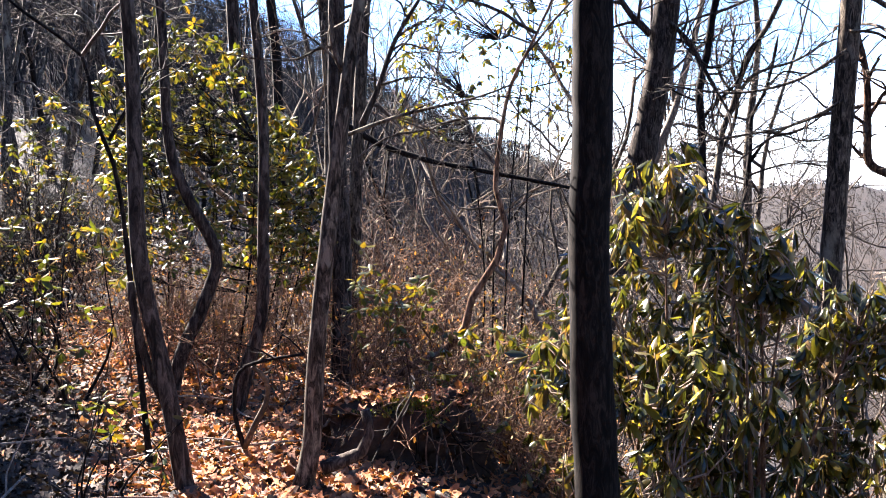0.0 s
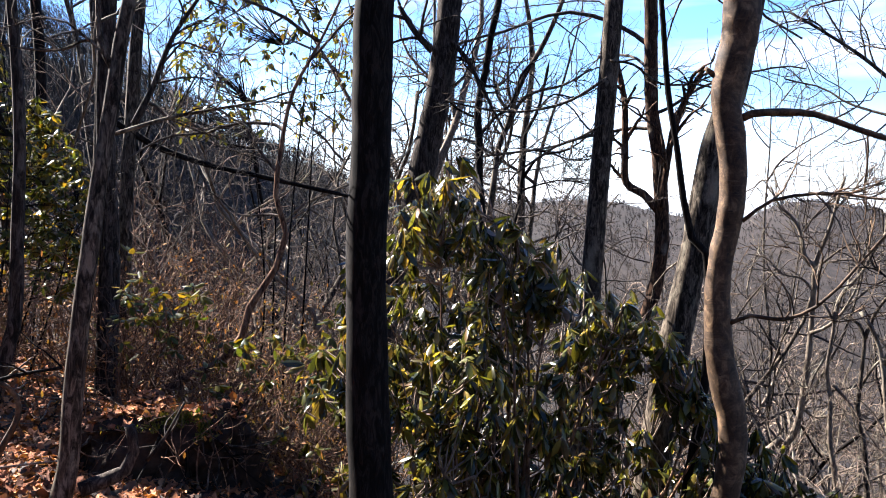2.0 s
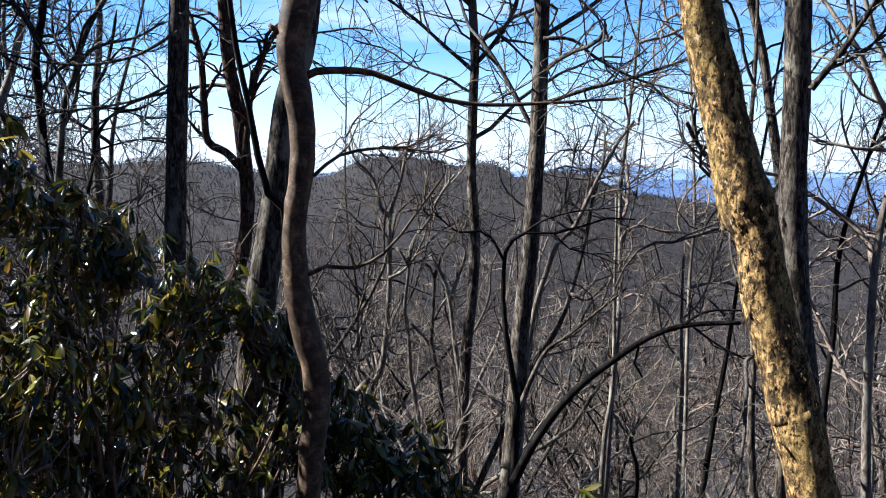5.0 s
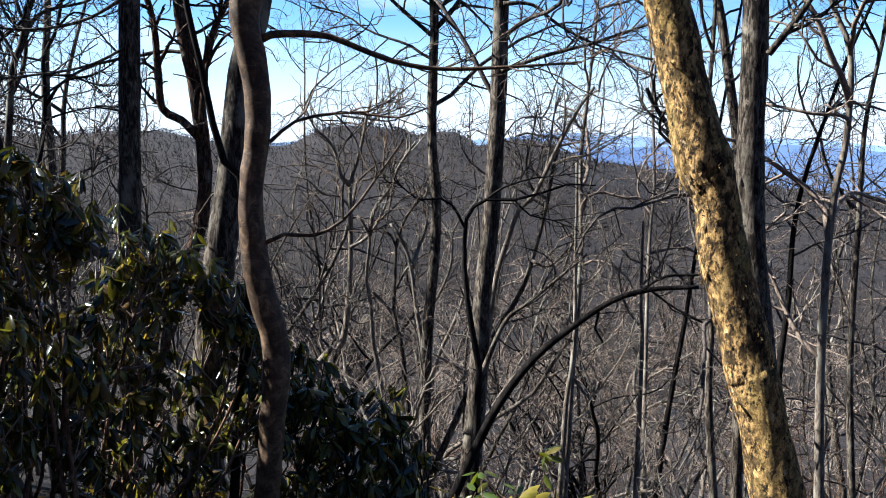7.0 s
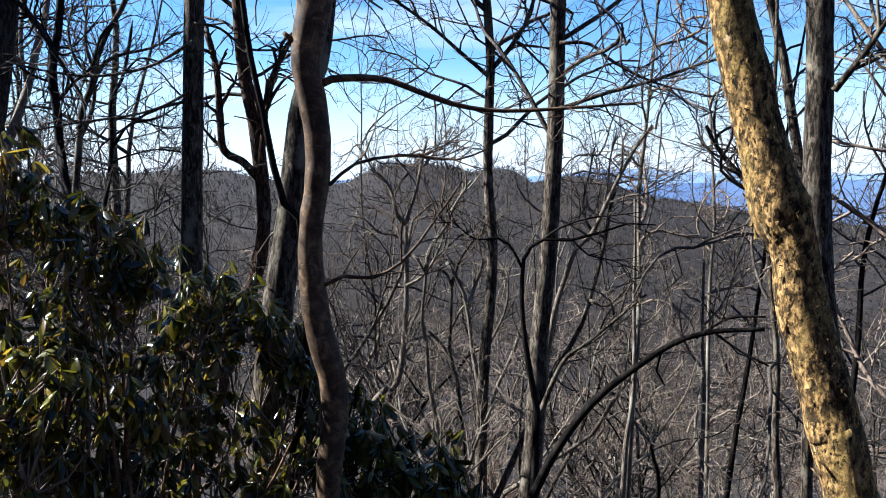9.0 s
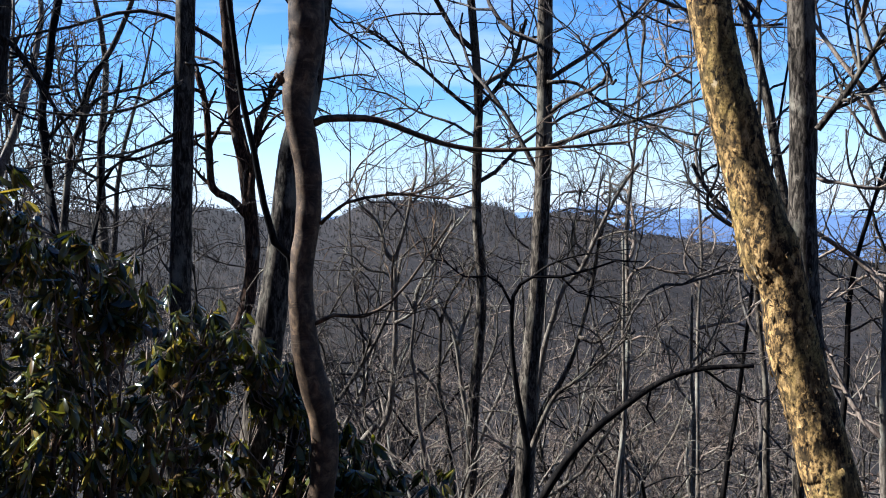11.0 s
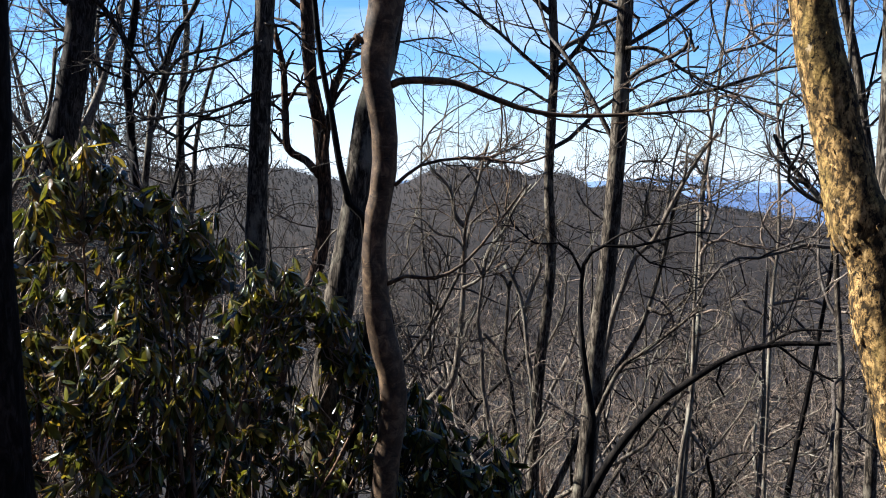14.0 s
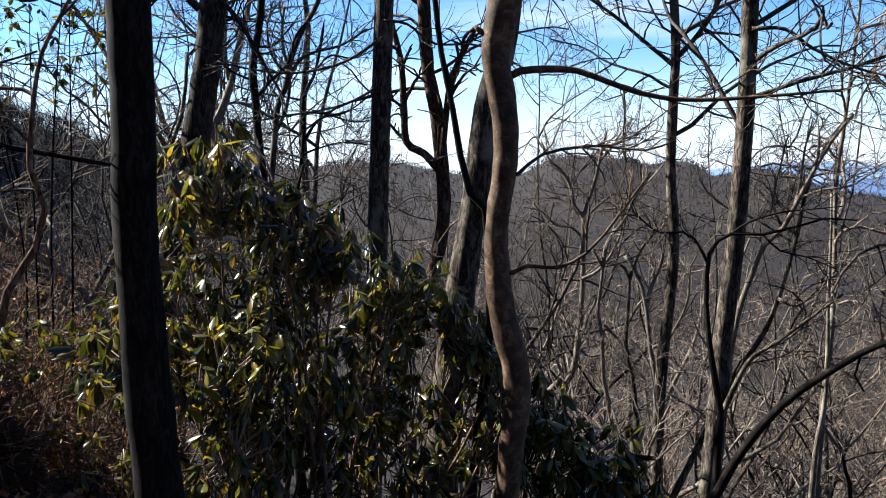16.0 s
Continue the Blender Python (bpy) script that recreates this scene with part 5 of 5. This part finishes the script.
def whorl(rng, at, way, leaves, count, hang, out):
    """Leaf poses round a twig's end, hanging by hang degrees below level. out takes (leaf, pose)."""
    start, nod = rng.uniform(0, 360), pose(*at, rng.gauss(0, 24), rng.gauss(0, 24), 0)
    for k in range(count):
        a = start + 360 * k / count + rng.uniform(-34, 34)
        m = nod @ pose(0, 0, -rng.uniform(0, 0.03), 0, 0, a) @ pose(0, 0, 0, 0, hang + rng.gauss(0, 24), 0) @ pose(0.012, 0, 0, rng.uniform(-30, 30)) @ Matrix.Scale(rng.uniform(0.75, 1.15), 4)
        out.append((rng.randrange(len(leaves)), m))


def leafy_bush(name, label, category, seed, base, heads, leaves, material, stem_mat, per, hang, stems=9, singles=0, thick=0.02, group="", twig_mat=None):
    """A shrub: crooked stems from its base to its heads, with a whorl of leaves on each head."""
    rng = random.Random(seed)
    bush = thing(name, label, category, base, group)
    root = Vector(base)
    mains = []
    picks = rng.sample(heads, min(stems, len(heads)))
    for h in picks:
        foot = root.lerp(h, rng.uniform(0.3, 0.75)) + Vector((rng.gauss(0, 0.12), rng.gauss(0, 0.12), 0))
        foot.z = land(foot.x, foot.y) - 0.1
        mid = foot.lerp(h, 0.5) + Vector((rng.gauss(0, 0.12), rng.gauss(0, 0.12), rng.uniform(-0.15, 0.1)))
        line, along = smooth_line([foot, mid, h], 0.1)
        b = Buf()
        b.tube(line, [thick * (1 - 0.75 * s) * (1 + 0.15 * noise.noise(p * 9)) for p, s in zip(line, along)], 7, 0.04)
        part("stem", b, stem_mat, bush)
        mains.append(line)
    nodes = [p for line in mains for p in line[len(line) // 4 :]]
    spots = np.array([tuple(p) for p in nodes])
    twigs, placed = Buf(), []
    for h in heads:
        d = np.linalg.norm(spots - np.array(h) + (0, 0, 0.2), axis=1)
        k = int(d.argmin())
        near = nodes[k]
        mid = near.lerp(h, 0.55) + Vector((rng.gauss(0, 0.04), rng.gauss(0, 0.04), -0.06))
        twigs.tube([near, mid, h], [thick * 0.36, thick * 0.26, thick * 0.16], 4, cap=False)
        whorl(rng, h, h - mid, leaves, rng.randint(per - 2, per + 2), hang, placed)
    part("twig_tangle", twigs, twig_mat or stem_mat, bush, kind="stuff")
    meshes = []
    for verts, faces in leaves:
        b = Buf()
        b.shape(verts, faces)
        meshes.append(b.mesh("leaf", material))
    if singles:
        placed.sort(key=lambda q: q[1].translation.length)
    for k, m in placed[:singles]:
        ob = new("leaf", meshes[k])
        ob.parent = bush
        ob.matrix_local = Matrix.Translation(-root) @ m
    mass = Buf()
    for k, m in placed[singles:]:
        mass.shape(*leaves[k], m)
    part("foliage", mass, material, bush, kind="stuff")
    return bush


def head_spots(rng, n, az, depth, bottom, tops, front=1.6, gaps=-0.22):
    """Places for leaf heads: between two bearings, in a band of distance, below a top line given as bearings and heights."""
    out = []
    while len(out) < n:
        a = rng.uniform(*az)
        r = depth[0] + (depth[1] - depth[0]) * rng.random() ** front
        high = float(np.interp(a, *tops)) + 0.16 * noise.noise(Vector((a * 0.9, 2, 0))) + 0.1 * noise.noise(Vector((a * 2.7, 9, r)))
        x, y = r * math.sin(radians(a)), r * math.cos(radians(a))
        low = max(bottom, land(x, y) + 0.15)
        if high <= low:
            continue
        s = rng.random() ** 0.8
        z = low + (high - low) * s
        if noise.noise(Vector((x * 2.2, y * 2.2, z * 2.2))) < gaps:
            continue
        out.append(Vector((x, y, z)))
    return out


def build_rhododendrons():
    rng = random.Random(41)
    tops = ([4, 8, 11, 14, 17, 20, 23, 27, 30, 33, 35], [0.75, 1.0, 1.5, 1.75, 1.6, 1.45, 1.25, 1.0, 0.75, 0.4, 0.1])
    heads = head_spots(rng, 800, (8, 23), (4.45, 5.8), -1.2, tops, 1.3, 0.02)
    heads += head_spots(rng, 540, (22, 34), (5.25, 6.3), -1.2, tops, 1.3, -0.06)
    heads += head_spots(rng, 26, (5.5, 8.5), (4.6, 5.6), -0.2, ([5, 9], [0.75, 1.0]), 1.0, 0.0)
    heads += head_spots(rng, 16, (11.3, 15.6), (4.7, 5.2), 1.55, ([11, 13, 16], [1.95, 2.05, 1.85]))
    leafy_bush("rhododendron", "large rhododendron with drooping glossy dark green leaves", "shrub", 42, (1.6, 4.9, land(1.6, 4.9)), heads, RHODO_LEAVES, LEAF_RHODO, BARK_BRUSH, 7, 58, 46, 280, 0.018, "rhododendrons", BARK_TWIG_PALE_LIT)
    heads = head_spots(rng, 340, (32.5, 43.5), (5.0, 6.2), -2.2, ([32, 36, 39, 42, 43.5], [0.1, 0.12, -0.08, -0.12, -0.6]), 1.4, -0.3)
    leafy_bush("rhododendron", "low rhododendron with drooping leaves below a winding tree", "shrub", 43, (3.6, 4.7, land(3.6, 4.7)), heads, RHODO_LEAVES, LEAF_RHODO, BARK_DARK, 8, 62, 10, 60, 0.018, "rhododendrons")
    heads = head_spots(rng, 54, (46.5, 55), (1.95, 2.45), 0.45, ([46.5, 49, 51, 55], [0.66, 0.76, 0.79, 0.66]), 1.0, -1)
    leafy_bush("laurel", "small sunlit laurel with yellow-green leaves at the trail's edge", "shrub", 44, (1.6, 1.5, land(1.6, 1.5)), heads, SPRIG_LEAVES, LEAF_SPRIG, BARK_BRUSH, 7, 22, 8, 60, 0.006, "laurels")


def build_laurels():
    rng = random.Random(51)
    heads = head_spots(rng, 760, (-21.5, -7.5), (7.2, 9.4), 0.75, ([-24, -21, -18, -15, -12, -9, -7.5], [1.9, 2.7, 3.2, 3.0, 2.6, 2.1, 1.5]), 1.0)
    leafy_bush("laurel", "tall mountain laurel with sunlit yellow-green leaves", "shrub", 52, (-2.0, 7.9, land(-2.0, 7.9)), heads, LAUREL_LEAVES, LEAF_LAUREL, BARK_DARK, 8, 24, 10, 200, 0.012, "laurels")
    heads = head_spots(rng, 30, (-29, -21), (5.6, 8), 0.4, ([-29, -21], [1.35, 1.4]), 1.0)
    leafy_bush("laurel", "leafy laurel beside the trail", "shrub", 53, (-2.9, 6.2, land(-2.9, 6.2)), heads, LAUREL_LEAVES, LEAF_LAUREL, BARK_DARK, 7, 10, 7, 0, 0.016, "laurels")
    heads = head_spots(rng, 42, (-6, -1), (5.4, 6.4), 0.5, ([-6, -1], [1.2, 0.95]), 1.0)
    leafy_bush("laurel", "small laurel with thin leafy sprays", "shrub", 54, (-0.4, 5.9, land(-0.4, 5.9)), heads, LAUREL_LEAVES, LEAF_LAUREL, BARK_BRUSH, 6, 10, 6, 0, 0.012, "laurels")
    heads = head_spots(rng, 70, (-1, 9), (5.2, 6.6), 0.0, ([-1, 4, 9], [0.55, 0.6, 0.75]), 1.0, -0.1)
    leafy_bush("laurel", "low olive laurel sprays beside an upturned root mound", "shrub", 60, (0.5, 5.9, land(0.5, 5.9)), heads, LAUREL_LEAVES, LEAF_LAUREL, BARK_BRUSH, 6, 20, 8, 0, 0.01, "laurels")
    heads = head_spots(rng, 210, (-34, -22), (10.5, 14), 0.4, ([-34, -30, -26, -22], [2.6, 3.0, 2.5, 2.9]), 1.0)
    leafy_bush("laurel", "dense laurel thicket where the trail bends away", "shrub", 57, (-5.6, 10.8, land(-5.6, 10.8)), heads, LAUREL_LEAVES, LEAF_LAUREL, BARK_DARK, 8, 20, 16, 0, 0.016, "laurels")
    # Outside the view: leaf mass added to cast shade on the trail.
    heads = head_spots(rng, 460, (-44, -35.5), (6.8, 10), 1.6, ([-44, -40, -36.5], [4.2, 4.6, 4.3]), 1.0, -0.35)
    leafy_bush("laurel", "unseen tall laurel added to shade the trail", "shrub", 58, (-5.4, 7.2, land(-5.4, 7.2)), heads, BROAD_LEAVES, LEAF_LAUREL, BARK_DARK, 9, 15, 12, 0, 0.03, "laurels")
    # Also unseen, placed between sun and trail bend to block sunlight.
    heads = head_spots(rng, 420, (-38, -31.5), (9.3, 14.5), 2.8, ([-38, -35, -31.5], [5.0, 5.2, 4.8]), 1.0, -0.3)
    leafy_bush("laurel", "unseen tree-sized laurel added to shade the trail's bend", "shrub", 59, (-7.0, 10.2, land(-7.0, 10.2)), heads, BROAD_LEAVES, LEAF_LAUREL, BARK_DARK, 9, 15, 12, 0, 0.035, "laurels")
    heads = head_spots(rng, 11, (-24.5, -16), (3.9, 4.5), 0.2, ([-25, -16], [0.85, 0.5]), 1.0)
    leafy_bush("laurel", "sparse low laurel seedling in the litter", "shrub", 55, (-1.5, 3.9, land(-1.5, 3.9)), heads, SPRIG_LEAVES, LEAF_LAUREL, BARK_DARK, 6, 5, 6, 0, 0.009, "laurels")
    heads = head_spots(rng, 230, (-3, 8.4), (9, 10.4), 2.1, ([-2.5, 3, 8.4], [3.6, 4.5, 4.4]), 1.0, -0.15)
    leafy_bush("laurel", "high laurel sprays hung against the sky", "shrub", 56, (0.6, 9.6, land(0.6, 9.6)), heads, BROAD_LEAVES, LEAF_RHODO, BARK_DARK, 5, 35, 4, 0, 0.016, "laurels")


def brush(seed, at, height, spread, n, leaves, wood=BARK_BRUSH):
    """A thicket of thin brown stems with a few dry leaves."""
    rng = random.Random(seed)
    base = Vector((at[0], at[1], land(*at)))
    shrub = thing("brush_thicket", "brown thicket of thin twigs with dry leaves", "shrub", base, "brush thickets")
    twigs, dry = Buf(), Buf()
    for k in range(n):
        a = rng.uniform(0, 6.28)
        root = base + Vector((rng.gauss(0, spread), rng.gauss(0, spread), -0.1))
        root.z = land(root.x, root.y) - 0.05
        stem = wander(rng, root, Vector((0.5 * math.cos(a), 0.5 * math.sin(a), 1)), height * rng.uniform(0.5, 1.1), 8, 0.2, 0.03)
        twigs.tube(stem, [0.008 * (1 - 0.75 * i / 8) for i in range(9)], 4, cap=False)
        for q in range(6):
            i = rng.randint(2, 7)
            w = wander(rng, stem[i], Vector((rng.gauss(0, 1), rng.gauss(0, 1), rng.gauss(0.3, 0.7))), rng.uniform(0.2, 0.7), 4, 0.25)
            twigs.tube(w, [0.0035, 0.003, 0.0025, 0.002, 0.0012], 3, cap=False)
            if rng.random() < leaves:
                for p in w[2:]:
                    dry.shape(*rng.choice(LAUREL_LEAVES), pose(*p, rng.uniform(-40, 40), rng.uniform(-20, 80), rng.uniform(0, 360)) @ Matrix.Scale(rng.uniform(0.28, 0.7), 4))
    part("twig_tangle", twigs, wood, shrub, kind="stuff")
    if dry.v:
        part("foliage", dry, LEAF_COPPER, shrub, kind="stuff")


def build_brush():
    rng = random.Random(61)
    for k in range(34):
        az, r = rng.uniform(-9, 12), rng.uniform(6.6, 14)
        x, y = r * math.sin(radians(az)), r * math.cos(radians(az))
        brush(600 + k, (x, y), rng.uniform(1.2, 2.4) + 0.12 * (r - 6), 0.45, 14, 0.62)
    for k in range(22):
        az, r = rng.uniform(-24, -9), rng.uniform(6.5, 12)
        brush(700 + k, (r * math.sin(radians(az)), r * math.cos(radians(az))), rng.uniform(0.8, 1.6), 0.4, 13, 0.3)
    for k in range(12):
        az, r = rng.uniform(-1.5, 9), rng.uniform(5.0, 6.8)
        brush(740 + k, (r * math.sin(radians(az)), r * math.cos(radians(az))), rng.uniform(0.5, 1.0), 0.3, 10, 0.45)
    for k in range(20):
        az, r = rng.uniform(-36, -22), rng.uniform(9, 34)
        brush(1760 + k, (r * math.sin(radians(az)), r * math.cos(radians(az))), rng.uniform(0.8, 2.0), 0.6, 14, 0.1, BARK_OAK)
    for k in range(14):
        az, r = rng.uniform(-31, -22), rng.uniform(9.5, 17)
        brush(1800 + k, (r * math.sin(radians(az)), r * math.cos(radians(az))), rng.uniform(1.6, 2.8), 0.55, 16, 0.15, BARK_DARK)
    for k in range(26):
        az, r = rng.uniform(-29, -19), rng.uniform(13, 30)
        brush(1840 + k, (r * math.sin(radians(az)), r * math.cos(radians(az))), rng.uniform(1.4, 3.0), 0.9, 20, 0.3, BARK_OAK)
    for k in range(20):
        az, r = rng.uniform(30, 75), rng.uniform(9, 20)
        brush(800 + k, (r * math.sin(radians(az)), r * math.cos(radians(az))), rng.uniform(1.0, 2.0), 0.6, 12, 0.05)


build_rhododendrons()
build_laurels()
build_brush()

# ---------------------------------------------------------------- on the ground
def stick(name, label, category, points, r0, r1, material, twigs=0, seed=1, sides=10):
    line, along = smooth_line(points, 0.05)
    rng = random.Random(seed)
    b = Buf()
    b.tube(line, [(r0 + (r1 - r0) * s) * (1 + 0.15 * noise.noise(p * 12)) for p, s in zip(line, along)], sides, 0.08)
    for _ in range(twigs):
        i = rng.randrange(len(line) - 1)
        tw = wander(rng, line[i], Vector((rng.gauss(0, 1), rng.gauss(0, 1), rng.gauss(0.3, 0.6))), rng.uniform(0.2, 0.6), 5, 0.25)
        b.tube(tw, [0.006, 0.005, 0.004, 0.003, 0.002, 0.001], 4, cap=False)
    ob = thing(name, label, category, points[-1])
    part("stem", b, material, ob)


def build_floor_wood():
    stick("fallen_branch", "dead branch hung across the brush", "branch", [(-1.06, 8.94, 2.24), (-0.61, 8.98, 1.99), (-0.14, 9, 1.84), (0.33, 8.99, 1.75), (1.31, 8.9, 1.56)], 0.035, 0.018, BARK_DARK, 8, 1)
    stick("bent_stem", "sunlit pale bent stem growing from the litter", "branch", [(-1.09, 4.88, 0.56), (-1.02, 4.9, 0.48), (-1.01, 4.9, 0.37), (-1.08, 4.88, 0.22), (-1.14, 4.87, 0.09)], 0.013, 0.019, BARK_SMOOTH, 2, 2)
    stick("bent_stem", "thin dark stem crossing a pale bent one", "branch", [(-0.8, 4.94, 0.62), (-1.02, 4.9, 0.59), (-1.16, 4.86, 0.53), (-1.19, 4.86, 0.3), (-1.14, 4.87, 0.09)], 0.008, 0.014, BARK_DARK, 3, 3)
    stick("root", "hooked bare root standing out of the litter", "root", [(-0.4, 4.38, 0.44), (-0.38, 4.38, 0.31), (-0.42, 4.38, 0.22), (-0.62, 4.36, 0.14)], 0.024, 0.036, BARK_OAK, 0, 4)
    stick("root", "thin dead twig leaning on an upturned root", "root", [(-0.15, 4.5, 0.52), (-0.24, 4.49, 0.35), (-0.33, 4.49, 0.23)], 0.006, 0.011, BARK_OAK, 3, 5)
    rng = random.Random(71)
    for k in range(26):
        az, r = rng.uniform(-28, 0), rng.uniform(3.6, 8)
        x, y = r * math.sin(radians(az)), r * math.cos(radians(az))
        a, long = rng.uniform(0, 6.28), rng.uniform(0.25, 0.9)
        pts = [(x + long * s * math.cos(a), y + long * s * math.sin(a), land(x + long * s * math.cos(a), y + long * s * math.sin(a)) + 0.03 + rng.uniform(0, 0.05)) for s in (0, 0.35, 0.7, 1)]
        stick("fallen_twig", "small dead twig lying in leaf litter", "twig", pts, 0.009, 0.004, BARK_TWIG_PALE_LIT, 1, 900 + k, 6)


def mound_point(a, s):
    """The root mound: a leafy lip that overhangs a dark hollow on the side of the trail."""
    ring = math.cos(s * math.pi / 2) ** 0.45
    hollow = 0.26 * max(0.0, -math.sin(a)) * math.sin(min(1, s / 0.62) * math.pi) * (0.55 + 0.45 * math.cos(a - 0.9))
    p = Vector((-0.28 + (0.58 - 0.3 * hollow) * ring * math.cos(a), 5.27 + 0.34 * ring * math.sin(a) + hollow, -0.2 + 0.5 * math.sin(s * math.pi / 2)))
    rough = 0.5 if s > 0.7 else 1.0
    p += Vector((0.13, 0.12, 0.09)) * noise.noise(p * 3.5) + rough * Vector((0.07, 0.07, 0.05)) * noise.noise(p * 11) + rough * Vector((0.03, 0.03, 0.03)) * noise.noise(p * 27)
    return p


def build_mound():
    """The upturned root plate and the dark hollow under it."""
    mound = thing("root_mound", "upturned root mound of dark soil under moss and leaves", "mound", (-0.25, 5.15, land(-0.25, 5.15)))
    b, rows, cols = Buf(), 30, 60
    for i in range(rows + 1):
        for k in range(cols):
            b.v.append(tuple(mound_point(2 * math.pi * k / cols, i / rows)))
    for i in range(rows):
        for k in range(cols):
            b.f.append((i * cols + k, i * cols + (k + 1) % cols, (i + 1) * cols + (k + 1) % cols, (i + 1) * cols + k))
    part("soil", b, SOIL, mound)
    rng = random.Random(81)
    for k in range(34):
        a = rng.uniform(3.3, 6.1)
        start = mound_point(a, rng.uniform(0.25, 0.7))
        w = wander(rng, start, Vector((0.6 * math.cos(a) + rng.gauss(0, 0.4), -0.5, rng.gauss(-0.5, 0.6))), rng.uniform(0.15, 0.5), 6, 0.3)
        r, wide = Buf(), rng.choice((0.003, 0.004, 0.006, 0.01))
        r.tube(w, [wide * (1 - 0.8 * j / 6) for j in range(7)], 6)
        part("root", r, rng.choice((BARK_DARK, BARK_BRUSH, BARK_OAK)), mound)
    moss = Buf()
    for k in range(900):
        at = mound_point(rng.gauss(4.9, 0.35), rng.uniform(0.6, 0.8))
        moss.shape(*SPRIG_LEAVES[1], pose(*at, rng.uniform(0, 360), rng.uniform(-100, -20), rng.uniform(0, 360)) @ Matrix.Scale(rng.uniform(0.35, 0.7), 4))
    part("moss", moss, LEAF_SPRIG, mound, "yellow-green moss along the lip", kind="stuff")


def build_litter():
    rng, dry, shaded = random.Random(91), Buf(), Buf()
    for k in range(132000):
        if k < 68000:
            az, r = rng.uniform(-34, 12), 1.2 + 10.6 * rng.random() ** 1.45
        else:
            az, r = rng.uniform(-180, 180), 0.3 + 8.5 * rng.random() ** 0.7
        x, y = r * math.sin(radians(az)), r * math.cos(radians(az))
        u = TRAIL.x * x + TRAIL.y * y
        drift = 0.5 + 1.3 * noise.noise(Vector((x * 0.9, y * 0.9, 11))) + 0.5 * noise.noise(Vector((x * 3, y * 3, 4)))
        trail = 1 - min(1, max(0, abs(u + 0.55) - 0.75) / 0.6)
        if k < 68000 and -26 < az < -3.5 and r > 3:
            drift = max(drift, 0.75)
        drift = max(drift, trail)
        bare = 0.55 if az < 10 and r < 7 else 0.94 if az < 20 and r > 3 else 0.6
        if rng.random() > drift or az > -2 and rng.random() < bare:
            continue
        m = pose(x, y, land(x, y) + rng.uniform(0.0, 0.035), rng.gauss(0, 26), rng.gauss(0, 26), rng.uniform(0, 360)) @ Matrix.Scale(rng.uniform(0.5, 1.15), 4)
        (shaded if rng.random() < 0.1 + 0.85 * trail else dry).shape(*rng.choice(LITTER_LEAVES), m)
    for k in range(420):
        p = mound_point(rng.uniform(0, 6.28), 0.62 + 0.38 * rng.random() ** 0.6) + Vector((0, 0, 0.015))
        dry.shape(*rng.choice(LITTER_LEAVES), pose(*p, rng.gauss(0, 24), rng.gauss(0, 24), rng.uniform(0, 360)) @ Matrix.Scale(rng.uniform(0.5, 1.1), 4))
    tagged(new("leaf_litter", dry.mesh("leaf_litter", LEAF_DEAD)), "copper-coloured dry fallen leaves covering the forest floor", "leaves", kind="stuff")
    tagged(new("leaf_litter", shaded.mesh("leaf_litter", LEAF_SHADED)), "fallen leaves on the trail, darkened for its shade", "leaves", kind="stuff")


build_floor_wood()
build_mound()
build_litter()
